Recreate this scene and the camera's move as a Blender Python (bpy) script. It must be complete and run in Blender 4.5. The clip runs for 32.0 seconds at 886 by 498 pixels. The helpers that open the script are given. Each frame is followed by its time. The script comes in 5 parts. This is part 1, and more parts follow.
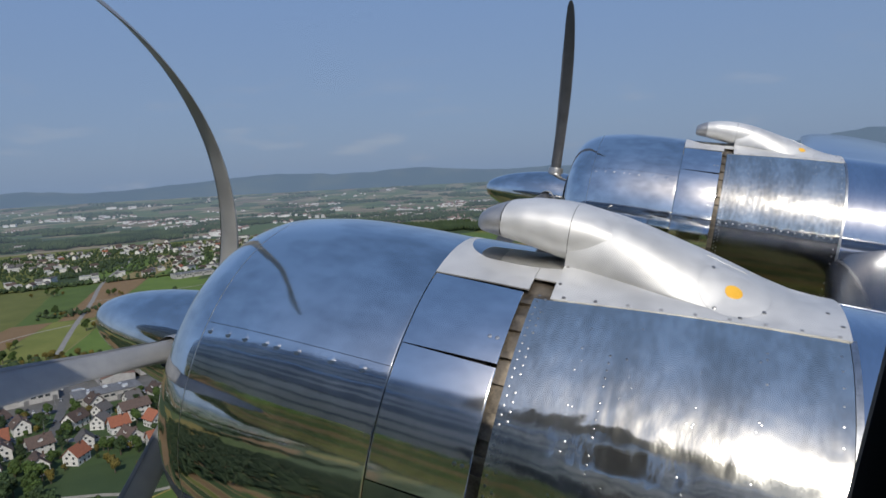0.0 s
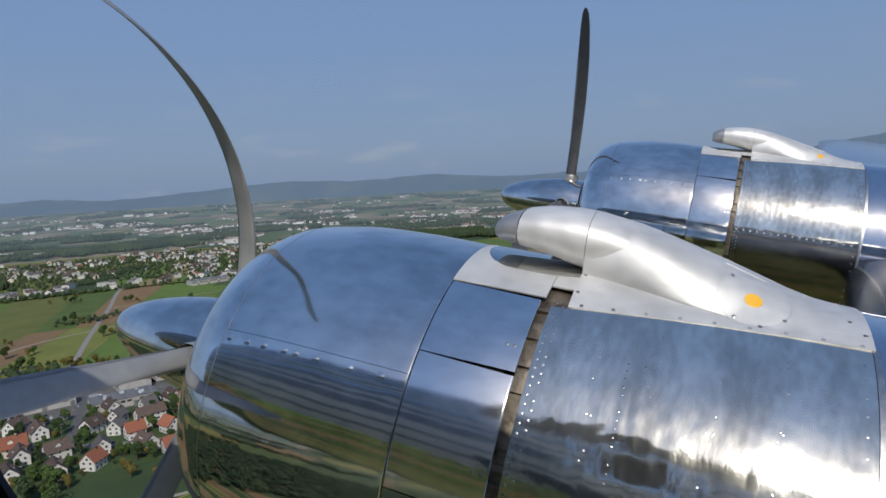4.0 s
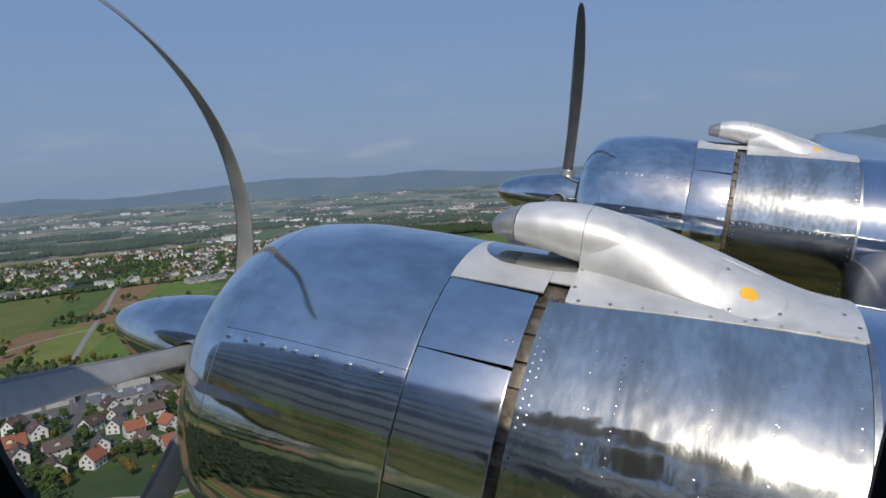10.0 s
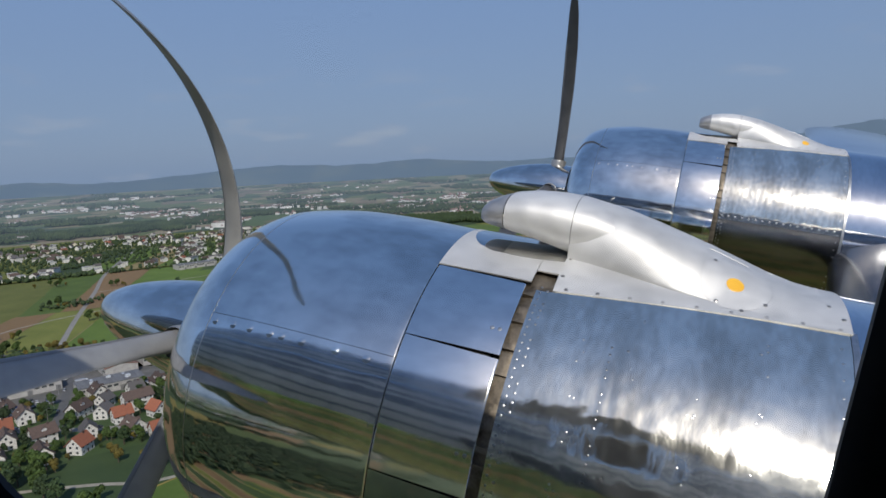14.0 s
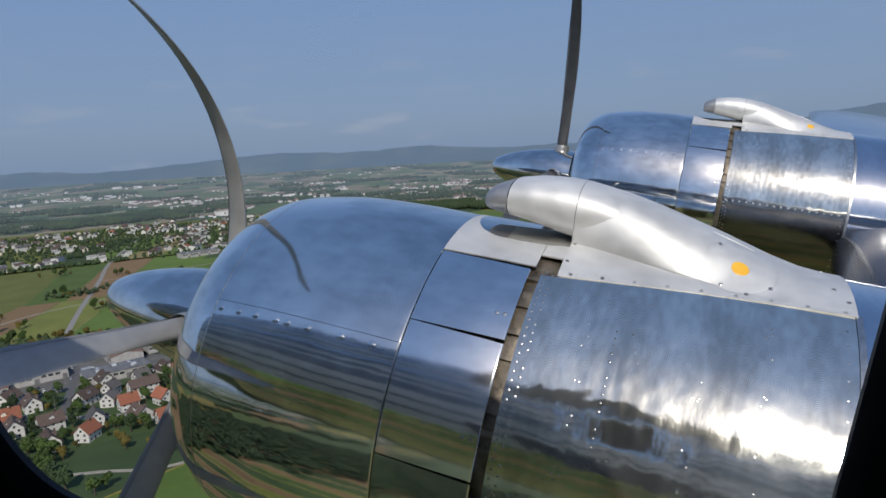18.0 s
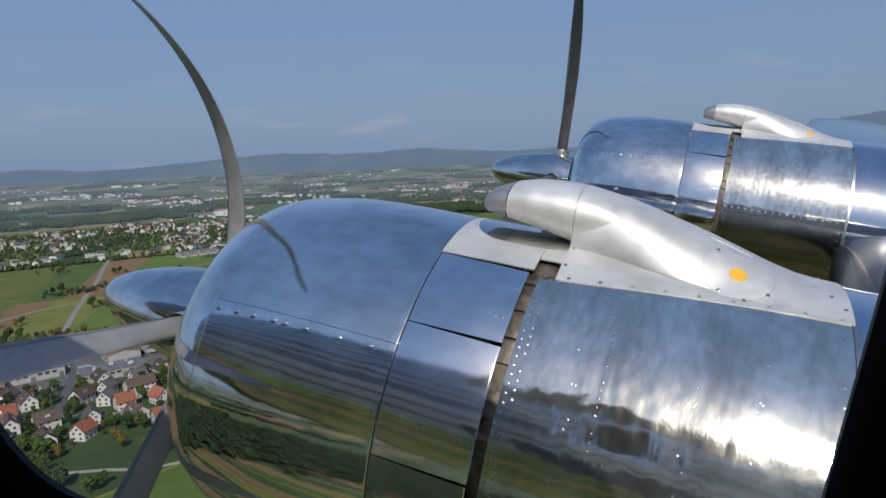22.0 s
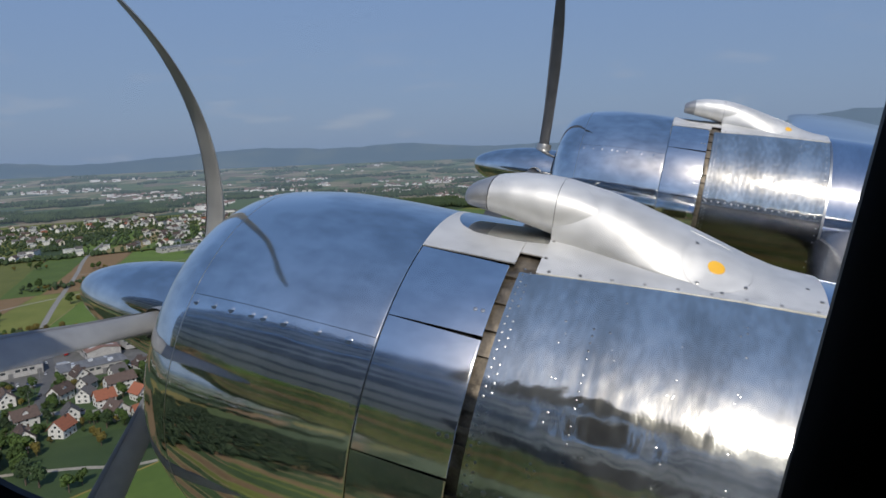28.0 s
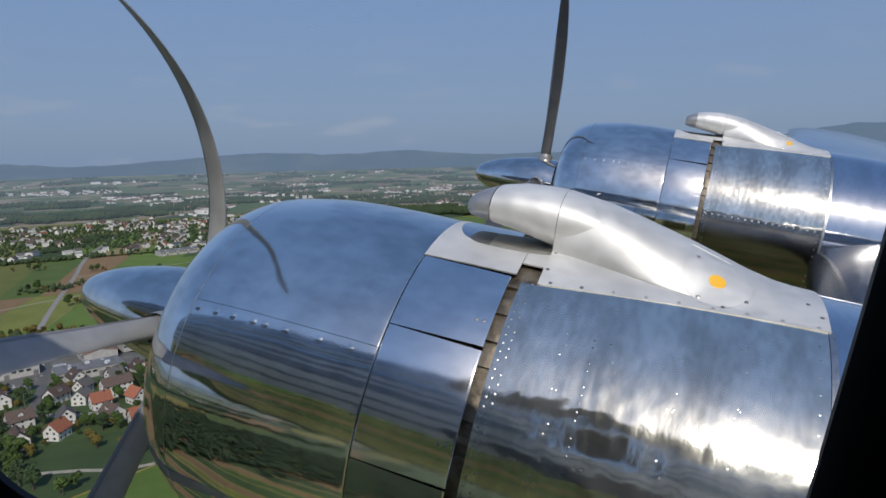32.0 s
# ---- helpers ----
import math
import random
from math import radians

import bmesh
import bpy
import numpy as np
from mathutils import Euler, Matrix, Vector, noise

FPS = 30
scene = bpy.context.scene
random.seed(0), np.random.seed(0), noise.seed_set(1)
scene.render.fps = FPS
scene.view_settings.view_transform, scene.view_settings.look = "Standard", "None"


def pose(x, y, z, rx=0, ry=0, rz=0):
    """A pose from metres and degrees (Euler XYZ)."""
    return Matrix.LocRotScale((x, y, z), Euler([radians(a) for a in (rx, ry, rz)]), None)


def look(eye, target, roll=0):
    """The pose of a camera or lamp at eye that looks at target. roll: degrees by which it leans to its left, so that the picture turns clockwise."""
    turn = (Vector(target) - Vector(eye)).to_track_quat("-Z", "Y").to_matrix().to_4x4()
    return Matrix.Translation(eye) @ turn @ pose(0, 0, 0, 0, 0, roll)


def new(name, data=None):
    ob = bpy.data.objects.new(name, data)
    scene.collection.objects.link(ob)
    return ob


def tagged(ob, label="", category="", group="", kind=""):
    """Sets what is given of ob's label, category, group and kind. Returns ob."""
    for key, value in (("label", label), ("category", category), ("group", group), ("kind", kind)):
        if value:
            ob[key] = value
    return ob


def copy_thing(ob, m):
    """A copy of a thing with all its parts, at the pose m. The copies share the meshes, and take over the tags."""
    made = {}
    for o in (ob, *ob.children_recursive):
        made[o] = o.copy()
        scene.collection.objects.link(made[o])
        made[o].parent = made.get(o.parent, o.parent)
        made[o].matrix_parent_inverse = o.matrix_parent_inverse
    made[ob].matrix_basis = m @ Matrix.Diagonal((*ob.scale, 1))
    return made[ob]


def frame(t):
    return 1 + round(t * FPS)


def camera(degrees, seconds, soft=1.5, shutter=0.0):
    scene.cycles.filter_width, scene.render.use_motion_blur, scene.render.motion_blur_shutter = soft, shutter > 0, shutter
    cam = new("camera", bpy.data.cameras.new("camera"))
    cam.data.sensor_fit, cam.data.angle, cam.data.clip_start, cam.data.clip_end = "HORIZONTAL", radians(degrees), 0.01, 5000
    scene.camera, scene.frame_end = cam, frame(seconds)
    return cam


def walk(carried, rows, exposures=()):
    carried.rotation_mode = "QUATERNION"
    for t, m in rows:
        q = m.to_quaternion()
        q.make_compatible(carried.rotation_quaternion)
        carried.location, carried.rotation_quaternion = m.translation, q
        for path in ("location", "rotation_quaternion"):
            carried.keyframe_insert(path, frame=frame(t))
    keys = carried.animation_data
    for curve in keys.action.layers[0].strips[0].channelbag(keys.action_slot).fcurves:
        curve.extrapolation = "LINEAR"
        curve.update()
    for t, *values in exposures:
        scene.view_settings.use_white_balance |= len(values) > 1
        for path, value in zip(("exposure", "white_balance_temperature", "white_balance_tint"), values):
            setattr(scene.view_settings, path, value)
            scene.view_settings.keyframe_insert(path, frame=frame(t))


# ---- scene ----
cam = camera(68.05, 32.0, soft=1.6)
ALTITUDE = 140.0
ROWS = [
    (0, 0.0188, -0.0082, 139.9947, 83.323, 2.907, -68.969),
    (0.5, 0.0209, -0.0065, 139.9951, 83.949, 2.981, -69.007),
    (1, 0.0126, -0.0037, 139.9967, 83.770, 3.143, -68.612),
    (1.5, 0.0169, -0.0031, 139.9946, 84.047, 2.548, -67.770),
    (2, 0.0100, -0.0011, 139.9974, 84.059, 1.201, -67.802),
    (2.5, 0.0126, -0.0002, 139.9940, 84.189, 3.084, -67.815),
    (4.5, 0.0078, 0.0009, 140.0016, 83.837, 3.065, -67.670),
    (5, 0.0065, 0.0006, 139.9958, 83.391, 3.399, -67.084),
    (5.5, 0.0052, 0.0011, 140.0007, 82.913, 3.602, -67.242),
    (6, 0.0025, 0.0012, 139.9977, 82.991, 3.422, -67.387),
    (6.5, 0.0052, -0.0041, 139.9985, 82.581, 3.339, -67.820),
    (7, 0.0068, -0.0082, 139.9992, 83.623, 4.975, -67.929),
    (7.5, 0.0059, -0.0036, 140.0027, 83.817, 4.174, -67.873),
    (8, 0.0117, -0.0078, 140.0022, 84.252, 4.529, -67.331),
    (8.5, 0.0025, -0.0124, 140.0060, 85.153, 4.897, -67.264),
    (9, -0.0012, -0.0115, 140.0028, 84.158, 3.544, -67.696),
    (9.5, 0.0042, -0.0058, 139.9973, 83.723, 3.493, -67.951),
    (10, -0.0001, -0.0044, 140.0034, 83.600, 3.525, -68.032),
    (10.5, 0.0041, -0.0095, 140.0004, 83.510, 3.981, -67.927),
    (11, 0.0013, -0.0064, 140.0002, 83.599, 4.490, -68.008),
    (11.5, 0.0055, -0.0078, 139.9990, 83.181, 3.322, -68.479),
    (12, 0.0069, -0.0098, 139.9960, 82.948, 2.850, -68.599),
    (12.5, 0.0050, -0.0044, 139.9996, 82.928, 2.478, -68.612),
    (13, 0.0036, -0.0073, 139.9930, 82.463, 2.212, -68.606),
    (13.5, 0.0040, -0.0097, 139.9985, 82.734, 3.018, -68.700),
    (15.5, 0.0083, -0.0081, 139.9883, 82.038, 1.210, -69.043),
    (16, -0.0028, -0.0060, 140.0009, 83.185, 5.318, -68.855),
    (16.5, 0.0010, -0.0083, 140.0006, 82.627, 5.021, -68.440),
    (17, 0.0046, -0.0056, 139.9948, 82.279, 3.670, -68.951),
    (17.5, 0.0001, -0.0084, 139.9917, 81.756, 3.979, -68.801),
    (18, 0.0014, -0.0057, 139.9927, 81.490, 3.132, -68.537),
    (18.5, 0.0065, -0.0022, 139.9895, 80.881, 2.813, -68.877),
    (19, 0.0069, -0.0045, 139.9936, 81.440, 4.285, -68.469),
    (19.5, 0.0077, -0.0044, 139.9994, 81.829, 4.305, -68.472),
    (20, -0.0025, -0.0027, 139.9977, 82.184, 3.595, -68.367),
    (20.5, 0.0038, -0.0074, 139.9943, 82.559, 3.063, -68.424),
    (21, -0.0015, -0.0073, 139.9915, 81.805, 2.261, -68.463),
    (21.5, 0.0033, -0.0072, 139.9902, 81.533, 1.526, -69.112),
    (22, 0.0003, -0.0073, 139.9918, 81.722, 2.401, -68.528),
    (22.5, 0.0054, -0.0090, 139.9911, 81.800, 1.646, -69.083),
    (23, 0.0075, -0.0092, 139.9922, 82.416, 3.011, -69.345),
    (23.5, 0.0074, -0.0139, 139.9869, 81.642, 2.951, -69.169),
    (24, 0.0043, -0.0109, 139.9919, 82.027, 1.675, -69.210),
    (24.5, 0.0038, -0.0083, 139.9897, 82.044, 1.752, -69.203),
    (25, 0.0036, -0.0042, 139.9897, 81.559, 1.178, -69.291),
    (25.5, 0.0032, -0.0086, 139.9910, 81.554, 1.590, -69.102),
    (27.5, 0.0122, -0.0136, 139.9837, 80.997, 2.076, -69.702),
    (28, 0.0124, -0.0134, 139.9844, 81.227, 2.230, -69.977),
    (28.5, 0.0084, -0.0093, 139.9843, 81.209, 2.080, -69.910),
    (29, 0.0105, -0.0128, 139.9838, 81.281, 0.088, -69.993),
    (29.5, 0.0043, -0.0059, 139.9876, 81.885, 2.262, -69.927),
    (30, 0.0056, -0.0080, 139.9895, 81.630, 2.464, -69.859),
    (30.5, 0.0011, -0.0085, 139.9963, 82.681, 5.151, -69.425),
    (31, 0.0054, -0.0111, 139.9945, 82.255, 3.413, -69.089),
    (31.5, 0.0054, -0.0085, 139.9940, 82.857, 2.855, -69.169),
    (32, 0.0038, -0.0062, 139.9935, 81.885, 1.344, -69.904),
]
walk(cam, [(r[0], pose(*r[1:])) for r in ROWS], [(0.0, -0.14, 6580, 10), (32.0, -0.14, 6580, 10)])

# ---- light ----
SUN = Vector((-0.685, -0.335, 0.645)).normalized()
world = bpy.data.worlds.new("sky")
scene.world = world
world.use_nodes = True
wn, wl = world.node_tree.nodes, world.node_tree.links
bg = wn["Background"]
sky = wn.new("ShaderNodeTexSky")
sky.sky_type = "NISHITA"
sky.sun_disc = False
sky.sun_elevation = math.asin(SUN.z)
sky.sun_rotation = math.atan2(SUN.x, SUN.y)
sky.altitude, sky.air_density, sky.dust_density, sky.ozone_density = 300, 1.0, 2.6, 2.0
# a blue-grey haze layer low in the sky, with thin flat clouds in it
tcw, sep, band = wn.new("ShaderNodeTexCoord"), wn.new("ShaderNodeSeparateXYZ"), wn.new("ShaderNodeMapRange")
wl.new(tcw.outputs["Generated"], sep.inputs[0])
wl.new(sep.outputs[2], band.inputs[0])
band.interpolation_type = "SMOOTHSTEP"
band.inputs[1].default_value, band.inputs[2].default_value, band.inputs[3].default_value, band.inputs[4].default_value = 0.22, 0.68, 0.86, 0.42
haze = wn.new("ShaderNodeMix")
haze.data_type = "RGBA"
tone, rise = wn.new("ShaderNodeMix"), wn.new("ShaderNodeMapRange")
tone.data_type = "RGBA"
tone.inputs[6].default_value, tone.inputs[7].default_value = (2.55, 3.6, 5.5, 1), (1.68, 3.36, 7.4, 1)
rise.inputs[1].default_value, rise.inputs[2].default_value = 0.03, 0.60
wl.new(sep.outputs[2], rise.inputs[0])
wl.new(rise.outputs[0], tone.inputs[0])
wl.new(tone.outputs[2], haze.inputs[7])
wl.new(band.outputs[0], haze.inputs[0])
wl.new(sky.outputs[0], haze.inputs[6])
stretch, puff, cut, low, both, cloud = wn.new("ShaderNodeMapping"), wn.new("ShaderNodeTexNoise"), wn.new("ShaderNodeMapRange"), wn.new("ShaderNodeMapRange"), wn.new("ShaderNodeMath"), wn.new("ShaderNodeMix")
stretch.inputs["Scale"].default_value = (5, 5, 22)
puff.inputs["Scale"].default_value, puff.inputs["Detail"].default_value = 1.6, 6
wl.new(tcw.outputs["Generated"], stretch.inputs[0])
wl.new(stretch.outputs[0], puff.inputs["Vector"])
cut.inputs[1].default_value, cut.inputs[2].default_value, cut.inputs[4].default_value = 0.57, 0.78, 0.35
wl.new(puff.outputs[0], cut.inputs[0])
low.interpolation_type = "SMOOTHSTEP"
low.inputs[1].default_value, low.inputs[2].default_value, low.inputs[3].default_value, low.inputs[4].default_value = 0.05, 0.2, 1.0, 0.0
wl.new(sep.outputs[2], low.inputs[0])
both.operation = "MULTIPLY"
wl.new(cut.outputs[0], both.inputs[0])
wl.new(low.outputs[0], both.inputs[1])
cloud.data_type = "RGBA"
cloud.inputs[7].default_value = (5.2, 5.4, 6.0, 1)
wl.new(both.outputs[0], cloud.inputs[0])
wl.new(haze.outputs[2], cloud.inputs[6])
wl.new(cloud.outputs[2], bg.inputs[0])
bg.inputs[1].default_value = 0.1
sun = new("sun", bpy.data.lights.new("sun", "SUN"))
sun.data.energy, sun.data.angle, sun.data.color = 3.6, radians(0.53), (1.0, 0.95, 0.87)
sun.matrix_world = look(SUN * 50, (0, 0, 0))


# ---- materials ----
def material(name, dark, light, scale=4.0, rough=0.6, metal=0.0, bump=0.0, bump_scale=None, rough2=None, detail=5.0, stretch=(1, 1, 1), spread=0.25, tint=0.0, coat=0.0, fine=0.0):
    """A surface with two tones mixed by noise at two scales, with relief; tint varies it from object to object."""
    m = bpy.data.materials.new(name)
    m.use_nodes = True
    n, l = m.node_tree.nodes, m.node_tree.links
    b = n["Principled BSDF"]
    tc = n.new("ShaderNodeTexCoord")
    mp = n.new("ShaderNodeMapping")
    mp.inputs["Scale"].default_value = stretch
    l.new(tc.outputs["Object"], mp.inputs[0])
    big, small = n.new("ShaderNodeTexNoise"), n.new("ShaderNodeTexNoise")
    big.inputs["Scale"].default_value, big.inputs["Detail"].default_value = scale, detail
    small.inputs["Scale"].default_value, small.inputs["Detail"].default_value = scale * 7.3, 3.0
    for t in (big, small):
        l.new(mp.outputs[0], t.inputs["Vector"])
    add = n.new("ShaderNodeMath")
    add.operation = "MULTIPLY_ADD"
    add.inputs[1].default_value = 0.4
    l.new(small.outputs[0], add.inputs[0])
    l.new(big.outputs[0], add.inputs[2])
    rng = n.new("ShaderNodeMapRange")
    rng.inputs[1].default_value, rng.inputs[2].default_value = 0.7 - spread, 0.7 + spread
    l.new(add.outputs[0], rng.inputs[0])
    mix = n.new("ShaderNodeMix")
    mix.data_type = "RGBA"
    mix.inputs[6].default_value, mix.inputs[7].default_value = (*dark, 1), (*light, 1)
    l.new(rng.outputs[0], mix.inputs[0])
    colour = mix.outputs[2]
    if tint:
        info, hsv, r2 = n.new("ShaderNodeObjectInfo"), n.new("ShaderNodeHueSaturation"), n.new("ShaderNodeMapRange")
        r2.inputs[3].default_value, r2.inputs[4].default_value = 1 - tint, 1 + tint
        l.new(info.outputs["Random"], r2.inputs[0])
        l.new(r2.outputs[0], hsv.inputs["Value"])
        l.new(colour, hsv.inputs["Color"])
        colour = hsv.outputs[0]
    l.new(colour, b.inputs["Base Color"])
    b.inputs["Metallic"].default_value = metal
    if rough2 is None:
        b.inputs["Roughness"].default_value = rough
    else:
        rr = n.new("ShaderNodeMapRange")
        rr.inputs[1].default_value, rr.inputs[2].default_value = 0.45, 0.95
        rr.inputs[3].default_value, rr.inputs[4].default_value = rough, rough2
        l.new(add.outputs[0], rr.inputs[0])
        l.new(rr.outputs[0], b.inputs["Roughness"])
    b.inputs["Coat Weight"].default_value = coat
    if bump:
        bt, bn = n.new("ShaderNodeTexNoise"), n.new("ShaderNodeBump")
        bt.inputs["Scale"].default_value, bt.inputs["Detail"].default_value = bump_scale or scale * 3, 2.0
        l.new(mp.outputs[0], bt.inputs["Vector"])
        bn.inputs["Strength"].default_value, bn.inputs["Distance"].default_value = 1.0, bump
        l.new(bt.outputs[0], bn.inputs["Height"])
        last = bn
        if fine:
            ft, fb = n.new("ShaderNodeTexNoise"), n.new("ShaderNodeBump")
            ft.inputs["Scale"].default_value, ft.inputs["Detail"].default_value = (bump_scale or scale * 3) * 9, 3.0
            l.new(mp.outputs[0], ft.inputs["Vector"])
            fb.inputs["Strength"].default_value, fb.inputs["Distance"].default_value = 1.0, fine
            l.new(ft.outputs[0], fb.inputs["Height"])
            l.new(bn.outputs[0], fb.inputs["Normal"])
            last = fb
        l.new(last.outputs[0], b.inputs["Normal"])
    return m


POLISHED = material("polished_aluminium", (0.67, 0.665, 0.645), (1.0, 0.975, 0.92), 1.7, 0.025, 1.0, 0.0019, 5.0, 0.11, stretch=(1, 0.6, 1), fine=0.00009, spread=0.11, detail=9)
BRUSHED = material("weathered_aluminium", (0.60, 0.59, 0.53), (0.98, 0.965, 0.875), 3.4, 0.075, 0.96, 0.0009, 6.0, 0.11, stretch=(0.62, 1.4, 0.62), fine=0.00030, spread=0.15, detail=8)
FLAP_METAL = material("cowl_flap_aluminium", (0.80, 0.79, 0.77), (1.0, 0.985, 0.95), 2.6, 0.05, 1.0, 0.0012, 4.5, 0.15, stretch=(1, 0.6, 1), fine=0.00008, spread=0.12, detail=8)
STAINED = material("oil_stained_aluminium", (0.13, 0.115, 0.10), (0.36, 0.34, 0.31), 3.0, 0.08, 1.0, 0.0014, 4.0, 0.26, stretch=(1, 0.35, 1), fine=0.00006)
REAR_SKIN = material("rear_aluminium", (0.62, 0.65, 0.70), (0.80, 0.82, 0.85), 5.0, 0.03, 1.0, 0.0010, 4.0, 0.12, stretch=(0.6, 1.4, 0.6), fine=0.00003)
LIVERY_BLUE = material("dark_blue_livery_paint", (0.13, 0.15, 0.19), (0.19, 0.21, 0.25), 1.5, 0.12, 0.0, 0.0006, 3.0, 0.25)
LIVERY_WHITE = material("pale_livery_paint", (0.36, 0.37, 0.39), (0.46, 0.47, 0.49), 1.5, 0.2, 0.0, 0.0006, 3.0, 0.3)
SILVER_PAINT = material("silver_paint", (0.55, 0.545, 0.53), (0.80, 0.795, 0.78), 3.2, 0.40, 0.5, 0.0013, 6.0, 0.62, coat=0.05, fine=0.00008, stretch=(1, 0.7, 1), spread=0.2, detail=9)
LIP_METAL = material("scoop_lip_metal", (0.36, 0.36, 0.36), (0.52, 0.51, 0.50), 16.0, 0.38, 0.7, 0.0005, 30.0, 0.55)
SCORCHED = material("scorched_metal", (0.06, 0.05, 0.038), (0.29, 0.245, 0.19), 18.0, 0.4, 0.75, 0.002, 26.0, 0.65)
# near-black colour holds the shade of gaps and openings; also the dark joint
GAP_SHADE = material("gap_shade_black", (0.008, 0.008, 0.008), (0.02, 0.019, 0.018), 8.0, 0.85)
RIVET_DULL = material("dulled_rivet_metal", (0.16, 0.165, 0.17), (0.34, 0.345, 0.35), 40.0, 0.30, 1.0)
RIVET = material("rivet_metal", (0.36, 0.37, 0.38), (0.60, 0.605, 0.61), 60.0, 0.36, 1.0)
SCREW = material("screw_steel", (0.22, 0.21, 0.2), (0.42, 0.41, 0.39), 60.0, 0.35, 0.9)
YELLOW = material("yellow_paint", (0.80, 0.42, 0.03), (0.90, 0.50, 0.05), 20.0, 0.4)
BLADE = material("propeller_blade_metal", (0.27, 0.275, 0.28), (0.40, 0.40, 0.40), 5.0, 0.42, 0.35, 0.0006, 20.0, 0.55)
# darker copy of the blade material: the outer blades' shade as colour
BLADE_SHADED = material("shaded_propeller_blade", (0.05, 0.052, 0.055), (0.10, 0.10, 0.105), 5.0, 0.35, 0.2, 0.0006, 20.0, 0.5)
BOOT = material("blade_boot_rubber", (0.16, 0.16, 0.165), (0.24, 0.24, 0.245), 9.0, 0.6, 0.0, 0.0005, 40.0)
BLADE_ROOT = material("blade_cuff_metal", (0.30, 0.30, 0.30), (0.5, 0.5, 0.49), 9.0, 0.35, 0.6)
RUBBER = material("black_rubber", (0.018, 0.018, 0.02), (0.035, 0.035, 0.038), 12.0, 0.5, 0.0, 0.0004, 60.0, 0.75)
WING_STRIP = material("glossy_black_strip", (0.02, 0.02, 0.022), (0.045, 0.045, 0.05), 3.0, 0.10, 0.0, 0.0006, 9.0, 0.22)
LINING = material("cabin_lining", (0.06, 0.06, 0.065), (0.09, 0.09, 0.10), 9.0, 0.8, 0.0, 0.0006, 120.0)
WING_METAL = material("wing_aluminium", (0.58, 0.60, 0.64), (0.74, 0.76, 0.79), 1.2, 0.05, 1.0, 0.0015, 2.0, 0.16, stretch=(1, 0.5, 1))


def glass_material(name, gloss, tone=(0.98, 0.985, 0.98), dark=None):
    m = bpy.data.materials.new(name)
    m.use_nodes = True
    n, l = m.node_tree.nodes, m.node_tree.links
    n.remove(n["Principled BSDF"])
    tr, gl, mx = n.new("ShaderNodeBsdfTransparent"), n.new("ShaderNodeBsdfGlossy"), n.new("ShaderNodeMixShader")
    tr.inputs[0].default_value = (*tone, 1)
    gl.inputs["Roughness"].default_value = 0.02
    mx.inputs[0].default_value = gloss
    l.new(tr.outputs[0], mx.inputs[1])
    l.new(gl.outputs[0], mx.inputs[2])
    l.new(mx.outputs[0], n["Material Output"].inputs[0])
    return m


PANE = glass_material("cabin_window_glass", 0.05)


# ---- mesh helpers ----
def part(name, bm, mat, parent=None, label="", smooth=True, kind=""):
    me = bpy.data.meshes.new(name)
    bm.to_mesh(me)
    bm.free()
    for m in (mat if isinstance(mat, (list, tuple)) else [mat]):
        me.materials.append(m)
    if smooth:
        me.shade_smooth()
        me.set_sharp_from_angle(angle=radians(38))
    ob = new(name, me)
    if parent:
        ob.parent = parent
    return tagged(ob, label, kind=kind)


def thing(name, m, label, category, group="", kind=""):
    ob = new(name)
    ob.empty_display_size = 0.2
    ob.matrix_world = m
    return tagged(ob, label, category, group, kind)


def grid(bm, rows, close=False):
    """Faces between rows of points, all rows of one length."""
    vs = [[bm.verts.new(p) for p in r] for r in rows]
    k = len(rows[0])
    for a, b in zip(vs, vs[1:]):
        for i in range(k if close else k - 1):
            j = (i + 1) % k
            bm.faces.new((a[i], a[j], b[j], b[i]))
    return vs


def box(bm, x0, y0, z0, x1, y1, z1):
    v = [bm.verts.new(p) for p in ((x0, y0, z0), (x1, y0, z0), (x1, y1, z0), (x0, y1, z0), (x0, y0, z1), (x1, y0, z1), (x1, y1, z1), (x0, y1, z1))]
    for f in ((3, 2, 1, 0), (4, 5, 6, 7), (0, 1, 5, 4), (1, 2, 6, 5), (2, 3, 7, 6), (3, 0, 4, 7)):
        bm.faces.new([v[i] for i in f])
    return v


def polar(r, a, y):
    """A point round the engine's axis: a degrees from the top towards the fuselage."""
    return Vector((-r * math.sin(radians(a)), y, r * math.cos(radians(a))))


